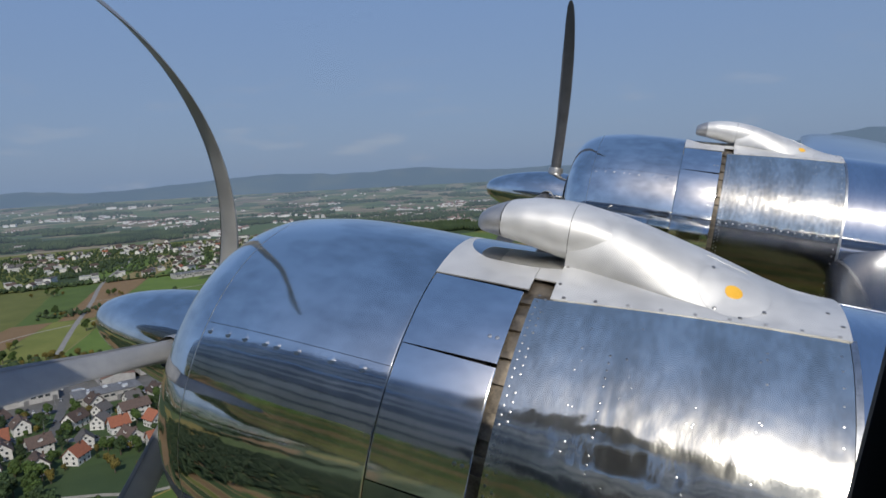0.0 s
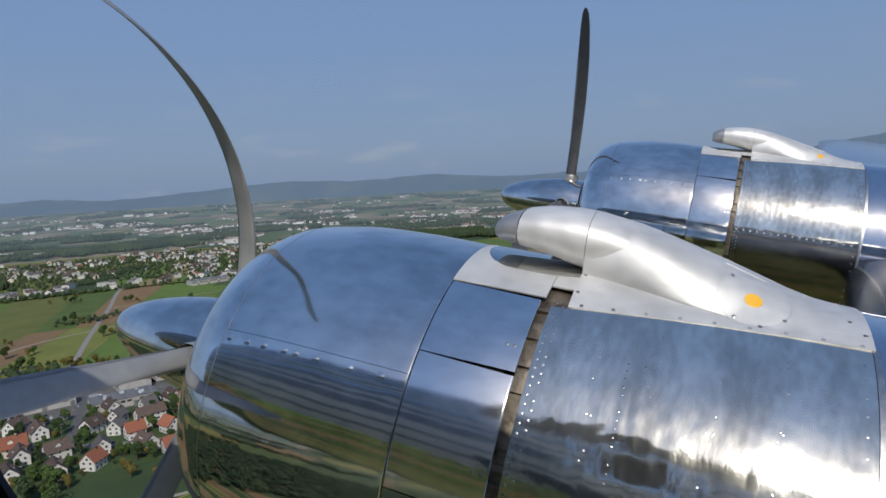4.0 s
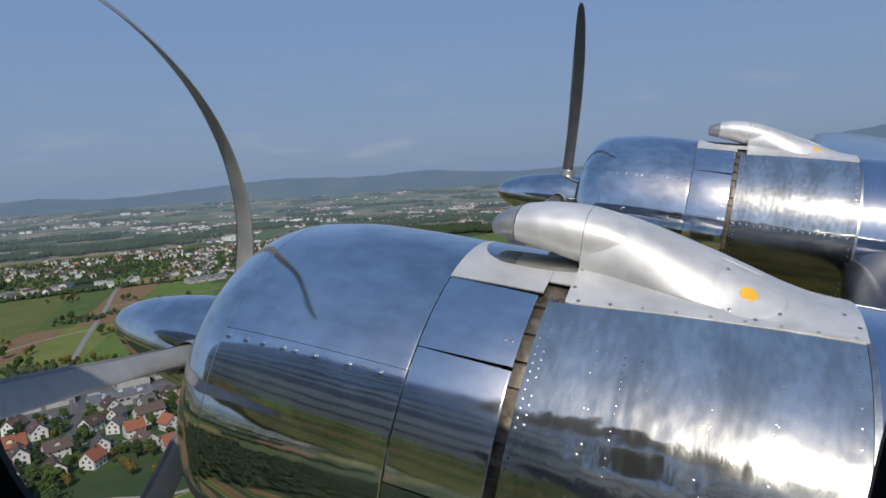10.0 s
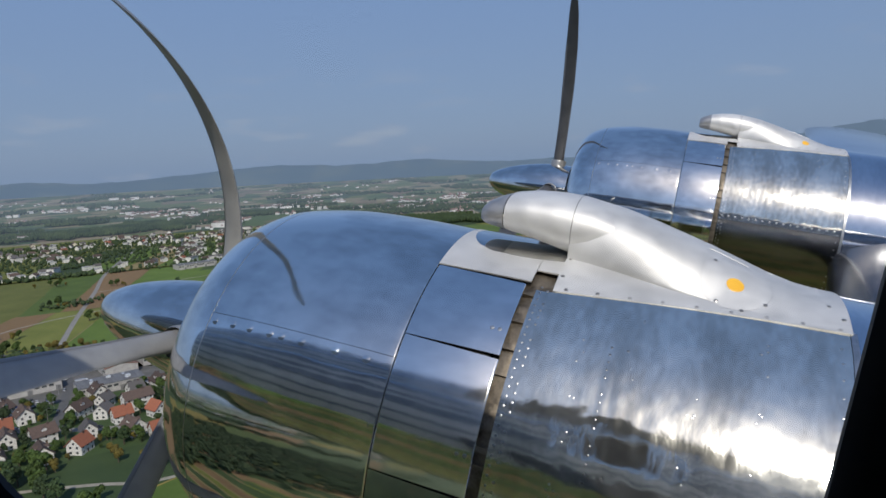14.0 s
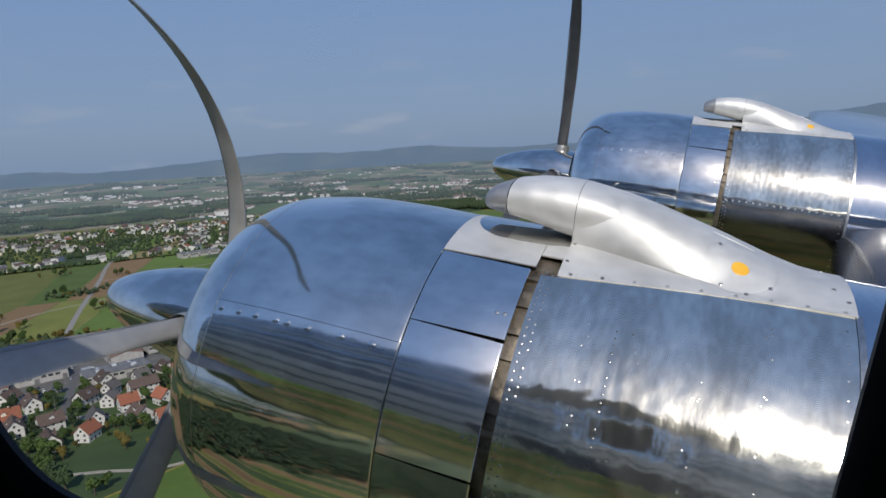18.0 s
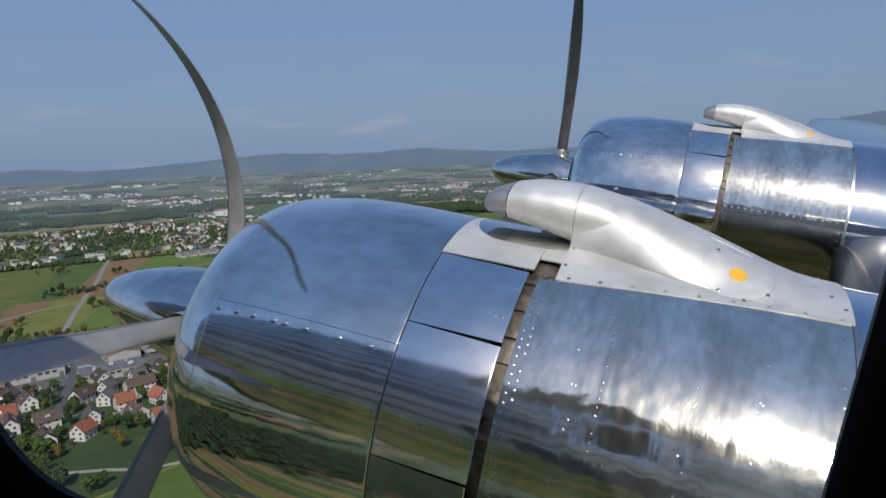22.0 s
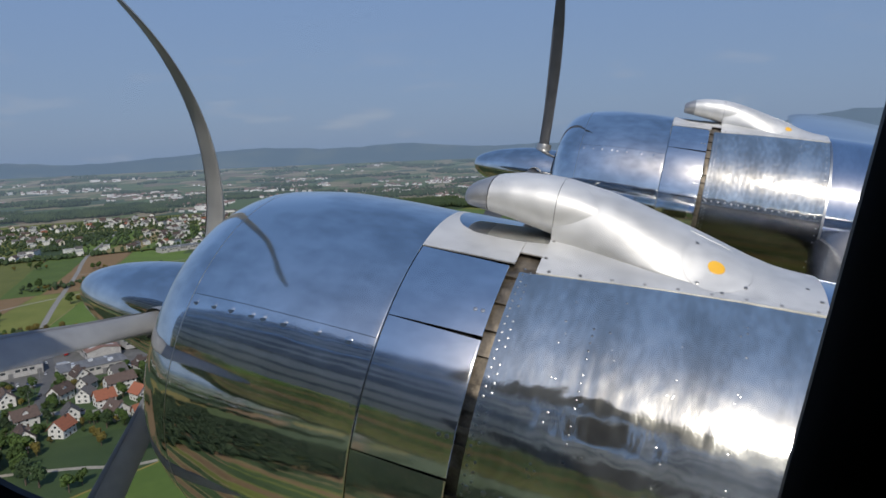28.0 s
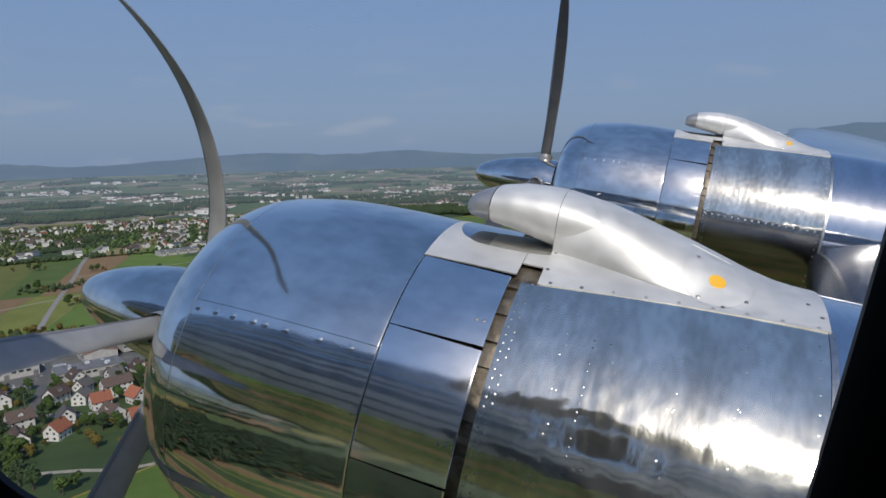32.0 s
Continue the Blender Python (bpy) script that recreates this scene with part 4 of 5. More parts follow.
# the larger fields nearest to the flight path
for order, (quad, crops) in enumerate((
        # unseen strips below the aircraft, mostly dark, added to darken the cowl's reflection
        (((140, -213), (149, 273), (-346, 400), (-440, -346)), (1, 2, 1, 1, 2, 1, 1, 2, 1, 4, 2, 1, 1, 2, 1, 1, 2, 1, 1, 4, 1, 2, 1, 1)),
        (((130, 150), (420, 90), (330, 275), (110, 380)), (0, 1)),
        (((260, 130), (560, 93), (560, 253), (440, 240)), (2,)),
        (((460, 246), (853, 253), (933, 440), (760, 393)), (0, 3, 1)),
        (((440, 256), (746, 402), (573, 560), (357, 397)), (0, 5, 0)),
        (((357, 420), (560, 570), (470, 680), (240, 540)), (0, 4, 2)),
        (((576, 576), (853, 749), (626, 933), (424, 717)), (0, 2, 0, 4)),
        (((766, 416), (1120, 562), (880, 746), (600, 566)), (0, 5, 0)),
        (((853, 753), (1146, 920), (960, 1106), (640, 940)), (0, 3, 0, 1)))):
    a, b, c, d = (Vector(p) for p in quad)
    cuts = [0.0]
    for k in range(len(crops)):
        cuts.append(cuts[-1] + rnd.uniform(0.6, 1.4))
    for k, crop in enumerate(crops):
        f, g = cuts[k] / cuts[-1] + (0.004 if k else 0), cuts[k + 1] / cuts[-1] - 0.004
        flat("field", [a.lerp(d, f), b.lerp(c, f), b.lerp(c, g), a.lerp(d, g)], 0.12 + 0.005 * order, CROPS[crop], NAMES[crop], "field")


# ---- roads ----
def strip(name, pts, width, mat, label, z):
    bm = bmesh.new()
    pts = [Vector((*p, 0)) for p in curve_of(pts, 8)]
    rows = []
    for i, p in enumerate(pts):
        t = (pts[min(i + 1, len(pts) - 1)] - pts[max(i - 1, 0)]).normalized()
        s = Vector((-t.y, t.x, 0)) * width / 2
        rows.append([(p.x + s.x, p.y + s.y, z), (p.x - s.x, p.y - s.y, z)])
    grid(bm, rows)
    for f in bm.faces:
        f.normal_update()
        if f.normal.z < 0:
            f.normal_flip()
    tagged(part(name, bm, mat, smooth=False), label, "road", kind="structure")
    return pts


def line_of(*places):
    """Ground points from pairs of distance and bearing."""
    return [tuple(spot(d, a)[:2]) for d, a in places]


AVENUE = strip("road", line_of((820, 16), (720, 24), (660, 31), (625, 37), (600, 43), (610, 50), (680, 62)), 8, ASPHALT, "two-lane grey country road lined with young trees", 0.21)
LANE = strip("road", line_of((625, 37), (760, 38.5), (930, 40), (1120, 41), (1400, 43)), 5, ROAD_PALE, "narrow road from the fields into the village", 0.19)
strip("road", line_of((1580, 34.7), (1420, 50.7), (1635, 66.6), (2160, 76)), 9, ASPHALT, "grey main road through the town", 0.19)
STREET = strip("road", line_of((500, 24), (455, 31), (425, 36), (405, 41), (400, 47)), 5.5, ROAD_PALE, "narrow pale village street between the houses", 0.23)
CROSS = strip("road", line_of((425, 36), (470, 37), (540, 37.5), (625, 37)), 5.5, ASPHALT, "grey access road between the halls", 0.225)
strip("track", line_of((345, 26), (350, 32), (335, 38), (322, 43), (330, 50)), 3.0, TRACK, "pale gravel farm track across the meadow", 0.17)
strip("track", line_of((690, 30), (760, 35), (800, 42), (780, 49)), 3.0, TRACK, "pale gravel farm track between fields", 0.18)
strip("track", line_of((930, 40), (960, 46), (1010, 52)), 3.0, TRACK, "pale gravel farm track between fields", 0.17)
strip("railway", line_of((2000, 12), (1670, 30.6), (1500, 46), (1700, 62)), 7, TRACK, "railway bed of pale ballast past the village", 0.24)


def off_road(p, gap):
    return all(min((p - q).length for q in road) > gap for road in (AVENUE, LANE, STREET, CROSS))


# ---- trees ----
def leafy(bm, centre, radius, count, size, rnd):
    """Small leaf clumps on and in a ball of the crown."""
    for _ in range(count):
        v = Vector((rnd.gauss(0, 1), rnd.gauss(0, 1), rnd.gauss(0, 1))).normalized()
        p = centre + v * radius * rnd.uniform(0.55, 1.08)
        n = (v + Vector((rnd.gauss(0, 0.5), rnd.gauss(0, 0.5), rnd.gauss(0, 0.5) + 0.3))).normalized()
        t = n.orthogonal().normalized()
        s = n.cross(t)
        k, w = size * rnd.uniform(0.6, 1.35), size * rnd.uniform(0.5, 1.1)
        bm.faces.new([bm.verts.new(p + t * a * k + s * b * w + n * c * k * 0.35) for a, b, c in ((-1, 0, 0), (0, -1, 0.5), (1, 0, 0), (0, 1, 0.5))])


def build_tree(height, spread, mat, seed, label):
    rnd = random.Random(seed)
    tree = thing("tree", Matrix.Identity(4), label, "tree", "trees beside the fields")
    bm = bmesh.new()

    def limb(a, b, r0, r1):
        d = (b - a).normalized()
        t = d.orthogonal().normalized()
        s = d.cross(t)
        grid(bm, [[p + (t * math.cos(k * math.pi / 3) + s * math.sin(k * math.pi / 3)) * r for k in range(6)] for p, r in ((a, r0), (b, r1))], close=True)

    top = Vector((rnd.uniform(-0.2, 0.2), rnd.uniform(-0.2, 0.2), height * 0.62))
    limb(Vector((0, 0, -0.2)), top, 0.035 * height, 0.014 * height)
    crown = bmesh.new()
    for k in range(9):
        a, f = k * 2.4, rnd.uniform(0.3, 0.95)
        start = top * rnd.uniform(0.45, 0.95)
        end = Vector((spread * 0.62 * math.cos(a) * f, spread * 0.62 * math.sin(a) * f, height * rnd.uniform(0.45, 0.86)))
        limb(start, end, 0.012 * height, 0.005 * height)
        leafy(crown, end, spread * rnd.uniform(0.30, 0.48), 90, 0.062 * height, rnd)
    leafy(crown, Vector((0, 0, height * 0.72)), spread * 0.5, 180, 0.066 * height, rnd)
    part("trunk", bm, BARK, tree)
    part("crown", crown, mat, tree, smooth=False)
    return tree


TREES = [build_tree(11, 4.6, LEAVES[0], 1, "broad green deciduous tree with a ragged crown"),
         build_tree(8, 3.2, LEAVES[1], 2, "smaller tree turning yellow in early autumn"),
         build_tree(13, 4.0, LEAVES[2], 3, "tall dark green tree with a dense crown"),
         build_tree(6, 2.4, LEAVES[0], 4, "young green roadside tree")]
USED = set()


def tree_at(kind, x, y, s=1.0):
    m = Matrix.Translation((x, y, 0)) @ Matrix.Rotation(rnd.uniform(0, 6.28), 4, "Z") @ Matrix.Scale(s, 4)
    if kind not in USED:
        USED.add(kind)
        TREES[kind].matrix_world = m
        return
    t = copy_thing(TREES[kind], m)
    t.matrix_basis = m


for i in range(10, len(AVENUE) - 8):
    p = AVENUE[i]
    q = AVENUE[i + 1] - p
    s = Vector((-q.y, q.x, 0)).normalized()
    for side in (1, -1):
        for half in (0.0, 0.5):
            if rnd.random() < 0.62:
                o = p + s * side * rnd.uniform(7, 9) + q * (half + 0.4 * rnd.random())
                tree_at(rnd.choice((3, 3, 1, 0)), o.x, o.y, rnd.uniform(0.75, 1.15))
# lone trees and small groups in the fields
for d, a, k, n in ((700, 34, 0, 3), (745, 40, 2, 5), (770, 33, 1, 3), (850, 38, 2, 5), (960, 41, 1, 6), (1030, 37, 0, 5), (800, 46, 0, 4), (900, 45, 2, 5), (340, 42.5, 0, 3), (330, 36, 2, 2), (352, 34, 0, 4), (362, 40, 1, 3), (318, 38, 0, 2), (350, 30, 2, 8), (362, 32.5, 2, 8), (340, 31.5, 0, 6), (368, 35, 0, 5)):
    for _ in range(n):
        p = spot(d + rnd.uniform(-12, 12), a + rnd.uniform(-1.2, 1.2))
        if off_road(p, 6):
            tree_at(rnd.choice((k, k, 0, 1)), p.x, p.y, rnd.uniform(0.7, 1.1))


# ---- woods: joined crowns ----
def crown_template(level, seed):
    bm = bmesh.new()
    bmesh.ops.create_icosphere(bm, subdivisions=level, radius=1)
    for v in bm.verts:
        k = 0.72 + 0.55 * noise.noise(v.co * 2.1 + Vector((seed, 0, 0))) + 0.28 * noise.noise(v.co * 5.0 + Vector((0, seed, 0)))
        v.co = Vector((v.co.x, v.co.y, v.co.z * 1.1)) * k
    bm.verts.index_update()
    out = np.array([v.co[:] for v in bm.verts]), np.array([[v.index for v in f.verts] for f in bm.faces])
    bm.free()
    return out


TEMPLATES = {lv: [crown_template(lv, s) for s in (1.3, 4.7, 9.1)] for lv in (1, 2)}


def woods(name, places, level, mat, label, category="wood"):
    gen = np.random.default_rng(len(places))
    verts, faces, base = [], [], 0
    for i, (x, y, r, h, *base_z) in enumerate(places):
        v, f = TEMPLATES[level][i % 3]
        a = gen.uniform(0, 6.28)
        c, s = math.cos(a), math.sin(a)
        w = v @ np.array([[c, s, 0], [-s, c, 0], [0, 0, 1]]) * np.array([r, r, h * 0.55]) + np.array([x, y, h * 0.5 + (base_z[0] if base_z else 0)])
        verts.append(w)
        faces.append(f + base)
        base += len(v)
    me = bpy.data.meshes.new(name)
    me.from_pydata(np.concatenate(verts), [], np.concatenate(faces))
    me.materials.append(mat)
    me.shade_smooth()
    return tagged(new(name, me), label, category, kind="stuff")


def inside(d0, d1, a0, a1, count, seed, wobble=0.12, patchy=0.0):
    """Places of trees in a stretch of ground with an uneven edge."""
    g = random.Random(seed)
    out = []
    for _ in range(count * 12):
        if len(out) == count:
            break
        d, a = math.sqrt(g.uniform(d0 * d0, d1 * d1)), g.uniform(a0, a1)
        k = noise.noise(Vector((a * 0.35, seed, 0))) * wobble + noise.noise(Vector((a * 1.1, seed, 5))) * wobble * 0.5
        span = d1 - d0
        if not d0 + span * (0.12 + k) < d < d1 - span * (0.12 - k):
            continue
        p = spot(d, a)
        if noise.noise(Vector((p.x * 0.0045, p.y * 0.0045, seed))) < patchy - 0.45:
            continue
        out.append((p.x, p.y))
    return out


def crowns(pts, r0, r1, h0, h1, seed):
    g = random.Random(seed)
    return [(x, y, g.uniform(r0, r1), g.uniform(h0, h1)) for x, y in pts]


woods("wood", crowns(inside(1500, 1780, 56, 78, 4200, 22, 0.25), 3.2, 5.2, 12, 18, 2), 1, FOREST, "dense dark green mixed wood beside meadows")
woods("wood", crowns(inside(1250, 1430, 26, 33.5, 1300, 33, 0.25), 2.8, 4.6, 10, 16, 13), 1, FOREST, "dark wood at the edge of the village")
# woods out of view, added to put dark bands into the cowl's reflection
for k, (d0, d1, a0, a1, n) in enumerate(((560, 690, -40, -5, 300), (750, 850, -75, -35, 300), (1010, 1200, -55, 8, 500), (1530, 1730, -80, -30, 420), (2000, 2330, -35, 22, 500), (2930, 3460, -80, 20, 900), (4000, 4400, -85, 25, 800), (420, 480, 5, 22, 60))):
    woods("wood", crowns(inside(d0, d1, a0, a1, n, 40 + k), 5 + d0 * 0.002, 8 + d0 * 0.003, 10, 18, 7 + k), 1, FOREST, "unseen wood added to darken the reflection in the cowl")
# out of view as well: darkens the lower cowl's reflection
woods("wood", crowns(inside(190, 620, -85, 2, 4200, 48), 4.4, 7.0, 9, 13, 16), 1, FOREST, "unseen dense wood added to darken the reflection in the cowl")
woods("hedge", crowns(inside(835, 880, 36, 60, 150, 28, 0.3), 2.2, 4.5, 3, 8, 8), 1, FOREST, "ragged green hedgerow between fields", "hedge")
woods("hedge", crowns(inside(1090, 1150, 30, 56, 260, 29, 0.4), 2.5, 5, 4, 9, 9), 1, FOREST, "trees along the village edge", "hedge")
woods("hedge", crowns(inside(1120, 1760, 30, 56, 2300, 30, 0.02), 2.0, 4.6, 4, 9, 10), 1, FOREST, "garden trees between the houses", "hedge")
woods("hedge", crowns(inside(560, 640, 29, 36, 90, 34, 0.3), 2.2, 4.2, 4, 8, 14), 2, FOREST, "bushes and trees behind the halls", "hedge")

# ---- houses ----
def build_house(w, d, h, roof_h, wall, roof, label, floors=2, dormer=False):
    house = thing("house", Matrix.Identity(4), label, "house", "village houses")
    bm = bmesh.new()
    v = box(bm, -w / 2, -d / 2, -0.3, w / 2, d / 2, h)
    ga, gb = bm.verts.new((-w / 2, 0, h + roof_h)), bm.verts.new((w / 2, 0, h + roof_h))
    bm.faces.new((v[4], v[7], ga))
    bm.faces.new((v[5], gb, v[6]))
    part("wall", bm, wall, house, smooth=False)
    bm = bmesh.new()
    o, t = 0.8, 0.3
    k = roof_h / (d / 2)
    prof = [(-d / 2 - o, h - o * k), (0, h + roof_h), (d / 2 + o, h - o * k), (d / 2 + o, h - o * k + t), (0, h + roof_h + t), (-d / 2 - o, h - o * k + t)]
    vs = grid(bm, [[(x, y, z) for y, z in prof] for x in (-w / 2 - o, w / 2 + o)], close=True)
    bm.faces.new(vs[0])
    bm.faces.new(list(reversed(vs[1])))
    bmesh.ops.recalc_face_normals(bm, faces=bm.faces)
    r = part("roof", bm, roof, house, smooth=False)
    bm = bmesh.new()
    box(bm, w * 0.2, -0.9, h + roof_h * 0.5, w * 0.2 + 0.7, -0.2, h + roof_h + 1.0)
    part("chimney", bm, ROOFS[1], r, smooth=False)
    if dormer:
        for side in (-1, 1):
            bm = bmesh.new()
            y0, y1, z = side * d * 0.36, side * d * 0.05, h + roof_h * 0.62
            vs = grid(bm, [[(-1.3, y, z - 1.6), (-1.3, y, z), (0, y, z + 0.8), (1.3, y, z), (1.3, y, z - 1.6)] for y in (y0, y1)])
            bm.faces.new(vs[0])
            bmesh.ops.recalc_face_normals(bm, faces=bm.faces)
            part("dormer", bm, wall, r, smooth=False)
            bm = bmesh.new()
            grid(bm, [[(-1.6, y, z - 0.15), (0, y, z + 0.95), (1.6, y, z - 0.15)] for y in (y0 + side * 0.3, y1)])
            bmesh.ops.recalc_face_normals(bm, faces=bm.faces)
            part("dormer_roof", bm, roof, r, smooth=False)
    for f in range(floors):
        for side in (-1, 1):
            n = max(2, int(w / 3.2))
            for i in range(n):
                x = -w / 2 + w * (i + 0.5) / n
                bm = bmesh.new()
                box(bm, x - 0.55, side * d / 2 - 0.06, 0.9 + f * 2.7, x + 0.55, side * d / 2 + 0.05, 2.2 + f * 2.7)
                part("window", bm, PANES, house, smooth=False)
            for y in (-d * 0.22, d * 0.22):
                bm = bmesh.new()
                box(bm, side * w / 2 - 0.06, y - 0.6, 0.9 + f * 2.7, side * w / 2 + 0.05, y + 0.6, 2.2 + f * 2.7)
                part("window", bm, PANES, house, smooth=False)
    for side in (-1, 1):
        bm = bmesh.new()
        box(bm, side * w / 2 - 0.06, -0.6, h + 0.4, side * w / 2 + 0.05, 0.6, h + 1.6)
        part("window", bm, PANES, house, smooth=False)
    bm = bmesh.new()
    box(bm, -0.5, -d / 2 - 0.06, 0, 0.5, -d / 2 + 0.06, 2.1)
    part("door", bm, DOOR_WOOD, house, smooth=False)
    return house


def build_far_house(w, d, h, roof_h, wall, roof, label):
    """A house of the village beyond the fields: walls, roof, chimney and window rows."""
    house = thing("house", Matrix.Identity(4), label, "house", "houses beyond the fields")
    bm = bmesh.new()
    v = box(bm, -w / 2, -d / 2, -0.3, w / 2, d / 2, h)
    ga, gb = bm.verts.new((-w / 2, 0, h + roof_h)), bm.verts.new((w / 2, 0, h + roof_h))
    bm.faces.new((v[4], v[7], ga))
    bm.faces.new((v[5], gb, v[6]))
    part("wall", bm, wall, house, smooth=False)
    bm = bmesh.new()
    o, k = 0.7, roof_h / (d / 2)
    prof = [(-d / 2 - o, h - o * k), (0, h + roof_h), (d / 2 + o, h - o * k), (d / 2 + o, h - o * k + 0.3), (0, h + roof_h + 0.3), (-d / 2 - o, h - o * k + 0.3)]
    vs = grid(bm, [[(x, y, z) for y, z in prof] for x in (-w / 2 - o, w / 2 + o)], close=True)
    bm.faces.new(vs[0])
    bm.faces.new(list(reversed(vs[1])))
    bmesh.ops.recalc_face_normals(bm, faces=bm.faces)
    r = part("roof", bm, roof, house, smooth=False)
    bm = bmesh.new()
    box(bm, w * 0.2, -0.9, h + roof_h * 0.5, w * 0.2 + 0.7, -0.2, h + roof_h + 1.0)
    part("chimney", bm, ROOFS[1], r, smooth=False)
    for side in (-1, 1):
        for x in (-w * 0.25, w * 0.25):
            bm = bmesh.new()
            box(bm, x - 1.0, side * d / 2 - 0.06, 1.0, x + 1.0, side * d / 2 + 0.06, 2.3)
            part("window", bm, PANES, house, smooth=False)
    return house


HOUSES = [build_house(12, 9, 5.6, 4.2, WALLS[0], ROOFS[1], "white rendered house with a brown tiled gable roof", dormer=True),
          build_house(10, 8.5, 5.4, 4.2, WALLS[0], ROOFS[0], "white rendered house with a red tiled gable roof"),
          build_house(15, 10, 5.8, 5.0, WALLS[1], ROOFS[0], "large cream farmhouse with a red tiled roof", dormer=True),
          build_house(9, 8, 5.4, 3.8, WALLS[0], ROOFS[2], "white rendered house with a grey tiled gable roof"),
          build_house(16, 10, 8.2, 3.6, WALLS[0], ROOFS[1], "white three-storey house with a dark tiled roof", 3),
          build_house(20, 9, 4.4, 4.0, ROOFS[1], ROOFS[0], "long timber barn with a red tiled roof", 1),
          build_far_house(12, 9, 5.6, 3.2, WALLS[0], ROOFS[1], "white house with a brown roof among garden trees"),
          build_far_house(10, 8.5, 5.4, 3.2, WALLS[0], ROOFS[0], "white house with a red roof among garden trees"),
          build_far_house(10, 8, 5.4, 2.8, WALLS[0], ROOFS[2], "white house with a grey roof among garden trees"),
          build_far_house(22, 11, 8.6, 0.8, WALLS[0], ROOFS[2], "pale flat-roofed apartment block among trees"),
          build_far_house(13, 9, 5.4, 3.4, WALLS[1], ROOFS[1], "cream house with a brown roof among garden trees"),
          build_far_house(12, 10, 6.2, 0.5, WALLS[0], HALL_WALL, "white flat-roofed modern house among garden trees")]
PLACED, USED_H = [], set()


def house_at(kind, x, y, turn):
    m = Matrix.Translation((x, y, 0)) @ Matrix.Rotation(radians(turn), 4, "Z")
    PLACED.append((x, y))
    if kind not in USED_H:
        USED_H.add(kind)
        HOUSES[kind].matrix_world = m
    else:
        copy_thing(HOUSES[kind], m)


def free(x, y, gap):
    return all((x - a) ** 2 + (y - b) ** 2 > gap * gap for a, b in PLACED)


hr = random.Random(8)
for z, d0, d1, a0, a1, crop, words in ((0.15, 1110, 1770, 28, 56, 4, "grass and gardens between the houses"), (0.16, 372, 478, 28, 48, 1, "lawns and gardens between the village houses")):
    flat("village_green", [tuple(spot(d, a)[:2]) for d, a in [(d0, a0 + (a1 - a0) * k / 8) for k in range(9)] + [(d1, a1 - (a1 - a0) * k / 8) for k in range(9)]], z, CROPS[crop], words, "lawn")
# the village below, then the one beyond the fields, then houses by the avenue
for n, d0, d1, a0, a1, gap, kinds, weights in (
        (28, 378, 472, 29, 47, 16.5, range(6), (30, 24, 10, 20, 8, 8)),
        (250, 1130, 1760, 29.5, 55, 14.5, range(6, 12), (38, 6, 30, 6, 8, 22)),
        (20, 1000, 1100, 50, 60, 19, range(6, 11), (36, 20, 28, 4, 12)),
        (4, 640, 690, 45, 49, 20, range(6, 9), (1, 1, 1))):
    tries = 0
    while n and tries < 6000:
        tries += 1
        p = spot(math.sqrt(hr.uniform(d0 * d0, d1 * d1)), hr.uniform(a0, a1))
        if noise.noise(Vector((p.x * 0.006, p.y * 0.006, 2))) < -0.16 and d0 > 1100:
            continue
        if free(p.x, p.y, gap) and off_road(p, 10):
            house_at(hr.choices(list(kinds), weights)[0], p.x, p.y, hr.choice((-24, 66, -24, 66, 20)) + hr.uniform(-10, 10))
            n -= 1
# gardens: small trees between the near houses
placed_trees = 0
for _ in range(3000):
    if placed_trees == 130:
        break
    p = spot(math.sqrt(hr.uniform(372 ** 2, 482 ** 2)), hr.uniform(29, 47))
    if free(p.x, p.y, 9) and off_road(p, 5):
        tree_at(hr.choice((0, 1, 2, 3, 3, 0)), p.x, p.y, hr.uniform(0.5, 0.85))
        placed_trees += 1

# ---- the backdrop: far plain, woods, towns and hills, haze painted on as emission ----
backdrop = thing("backdrop", Matrix.Identity(4), "far plain with villages, woods and low hills, blue haze painted on", "distance", kind="structure")
bm = bmesh.new()
rows = []
for r in (1780, 2140, 2500, 2900, 3300, 3700, 4100, 4400):
    rows.append([(r * math.sin(radians(a)), r * math.cos(radians(a)), 0.4 + 62 * max(0.0, (r - 3000) / 1400) ** 1.3) for a in range(0, 360, 2)])
grid(bm, rows, close=True)
bmesh.ops.recalc_face_normals(bm, faces=bm.faces)
for f in bm.faces:
    if f.normal.z < 0:
        f.normal_flip()
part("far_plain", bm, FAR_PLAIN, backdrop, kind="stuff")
bm = bmesh.new()
rows = []
for i, r in enumerate((4250, 4400, 4550, 4700, 4820, 4900, 4960)):
    f = (0, 0.14, 0.42, 0.76, 1.0, 0.95, 0.5)[i]
    line = []
    for a in range(0, 720):
        az = a / 2
        h = 143 + 20 * noise.noise(Vector((math.sin(radians(az)) * 3.2, math.cos(radians(az)) * 3.2, 1.5))) + 16 * noise.noise(Vector((math.sin(radians(az)) * 14, math.cos(radians(az)) * 14, 4)))
        h += 46 * math.exp(-((az - 54) / 5.5) ** 2) + 30 * math.exp(-((az - 66) / 5) ** 2) + 16 * math.exp(-((az - 35) / 4) ** 2) + 130 * math.exp(-((az - 103) / 9) ** 2)
        h += 9 * noise.noise(Vector((az * 0.9, r * 0.01, 0))) + 4 * noise.noise(Vector((az * 3.1, r * 0.02, 3)))
        p = spot(r, az)
        line.append((p.x, p.y, -2 + max(0, h) * f))
    rows.append(line)
grid(bm, rows, close=True)
bmesh.ops.recalc_face_normals(bm, faces=bm.faces)
part("hills", bm, HILLS, backdrop, "low wooded hills with blue haze painted on", kind="stuff")


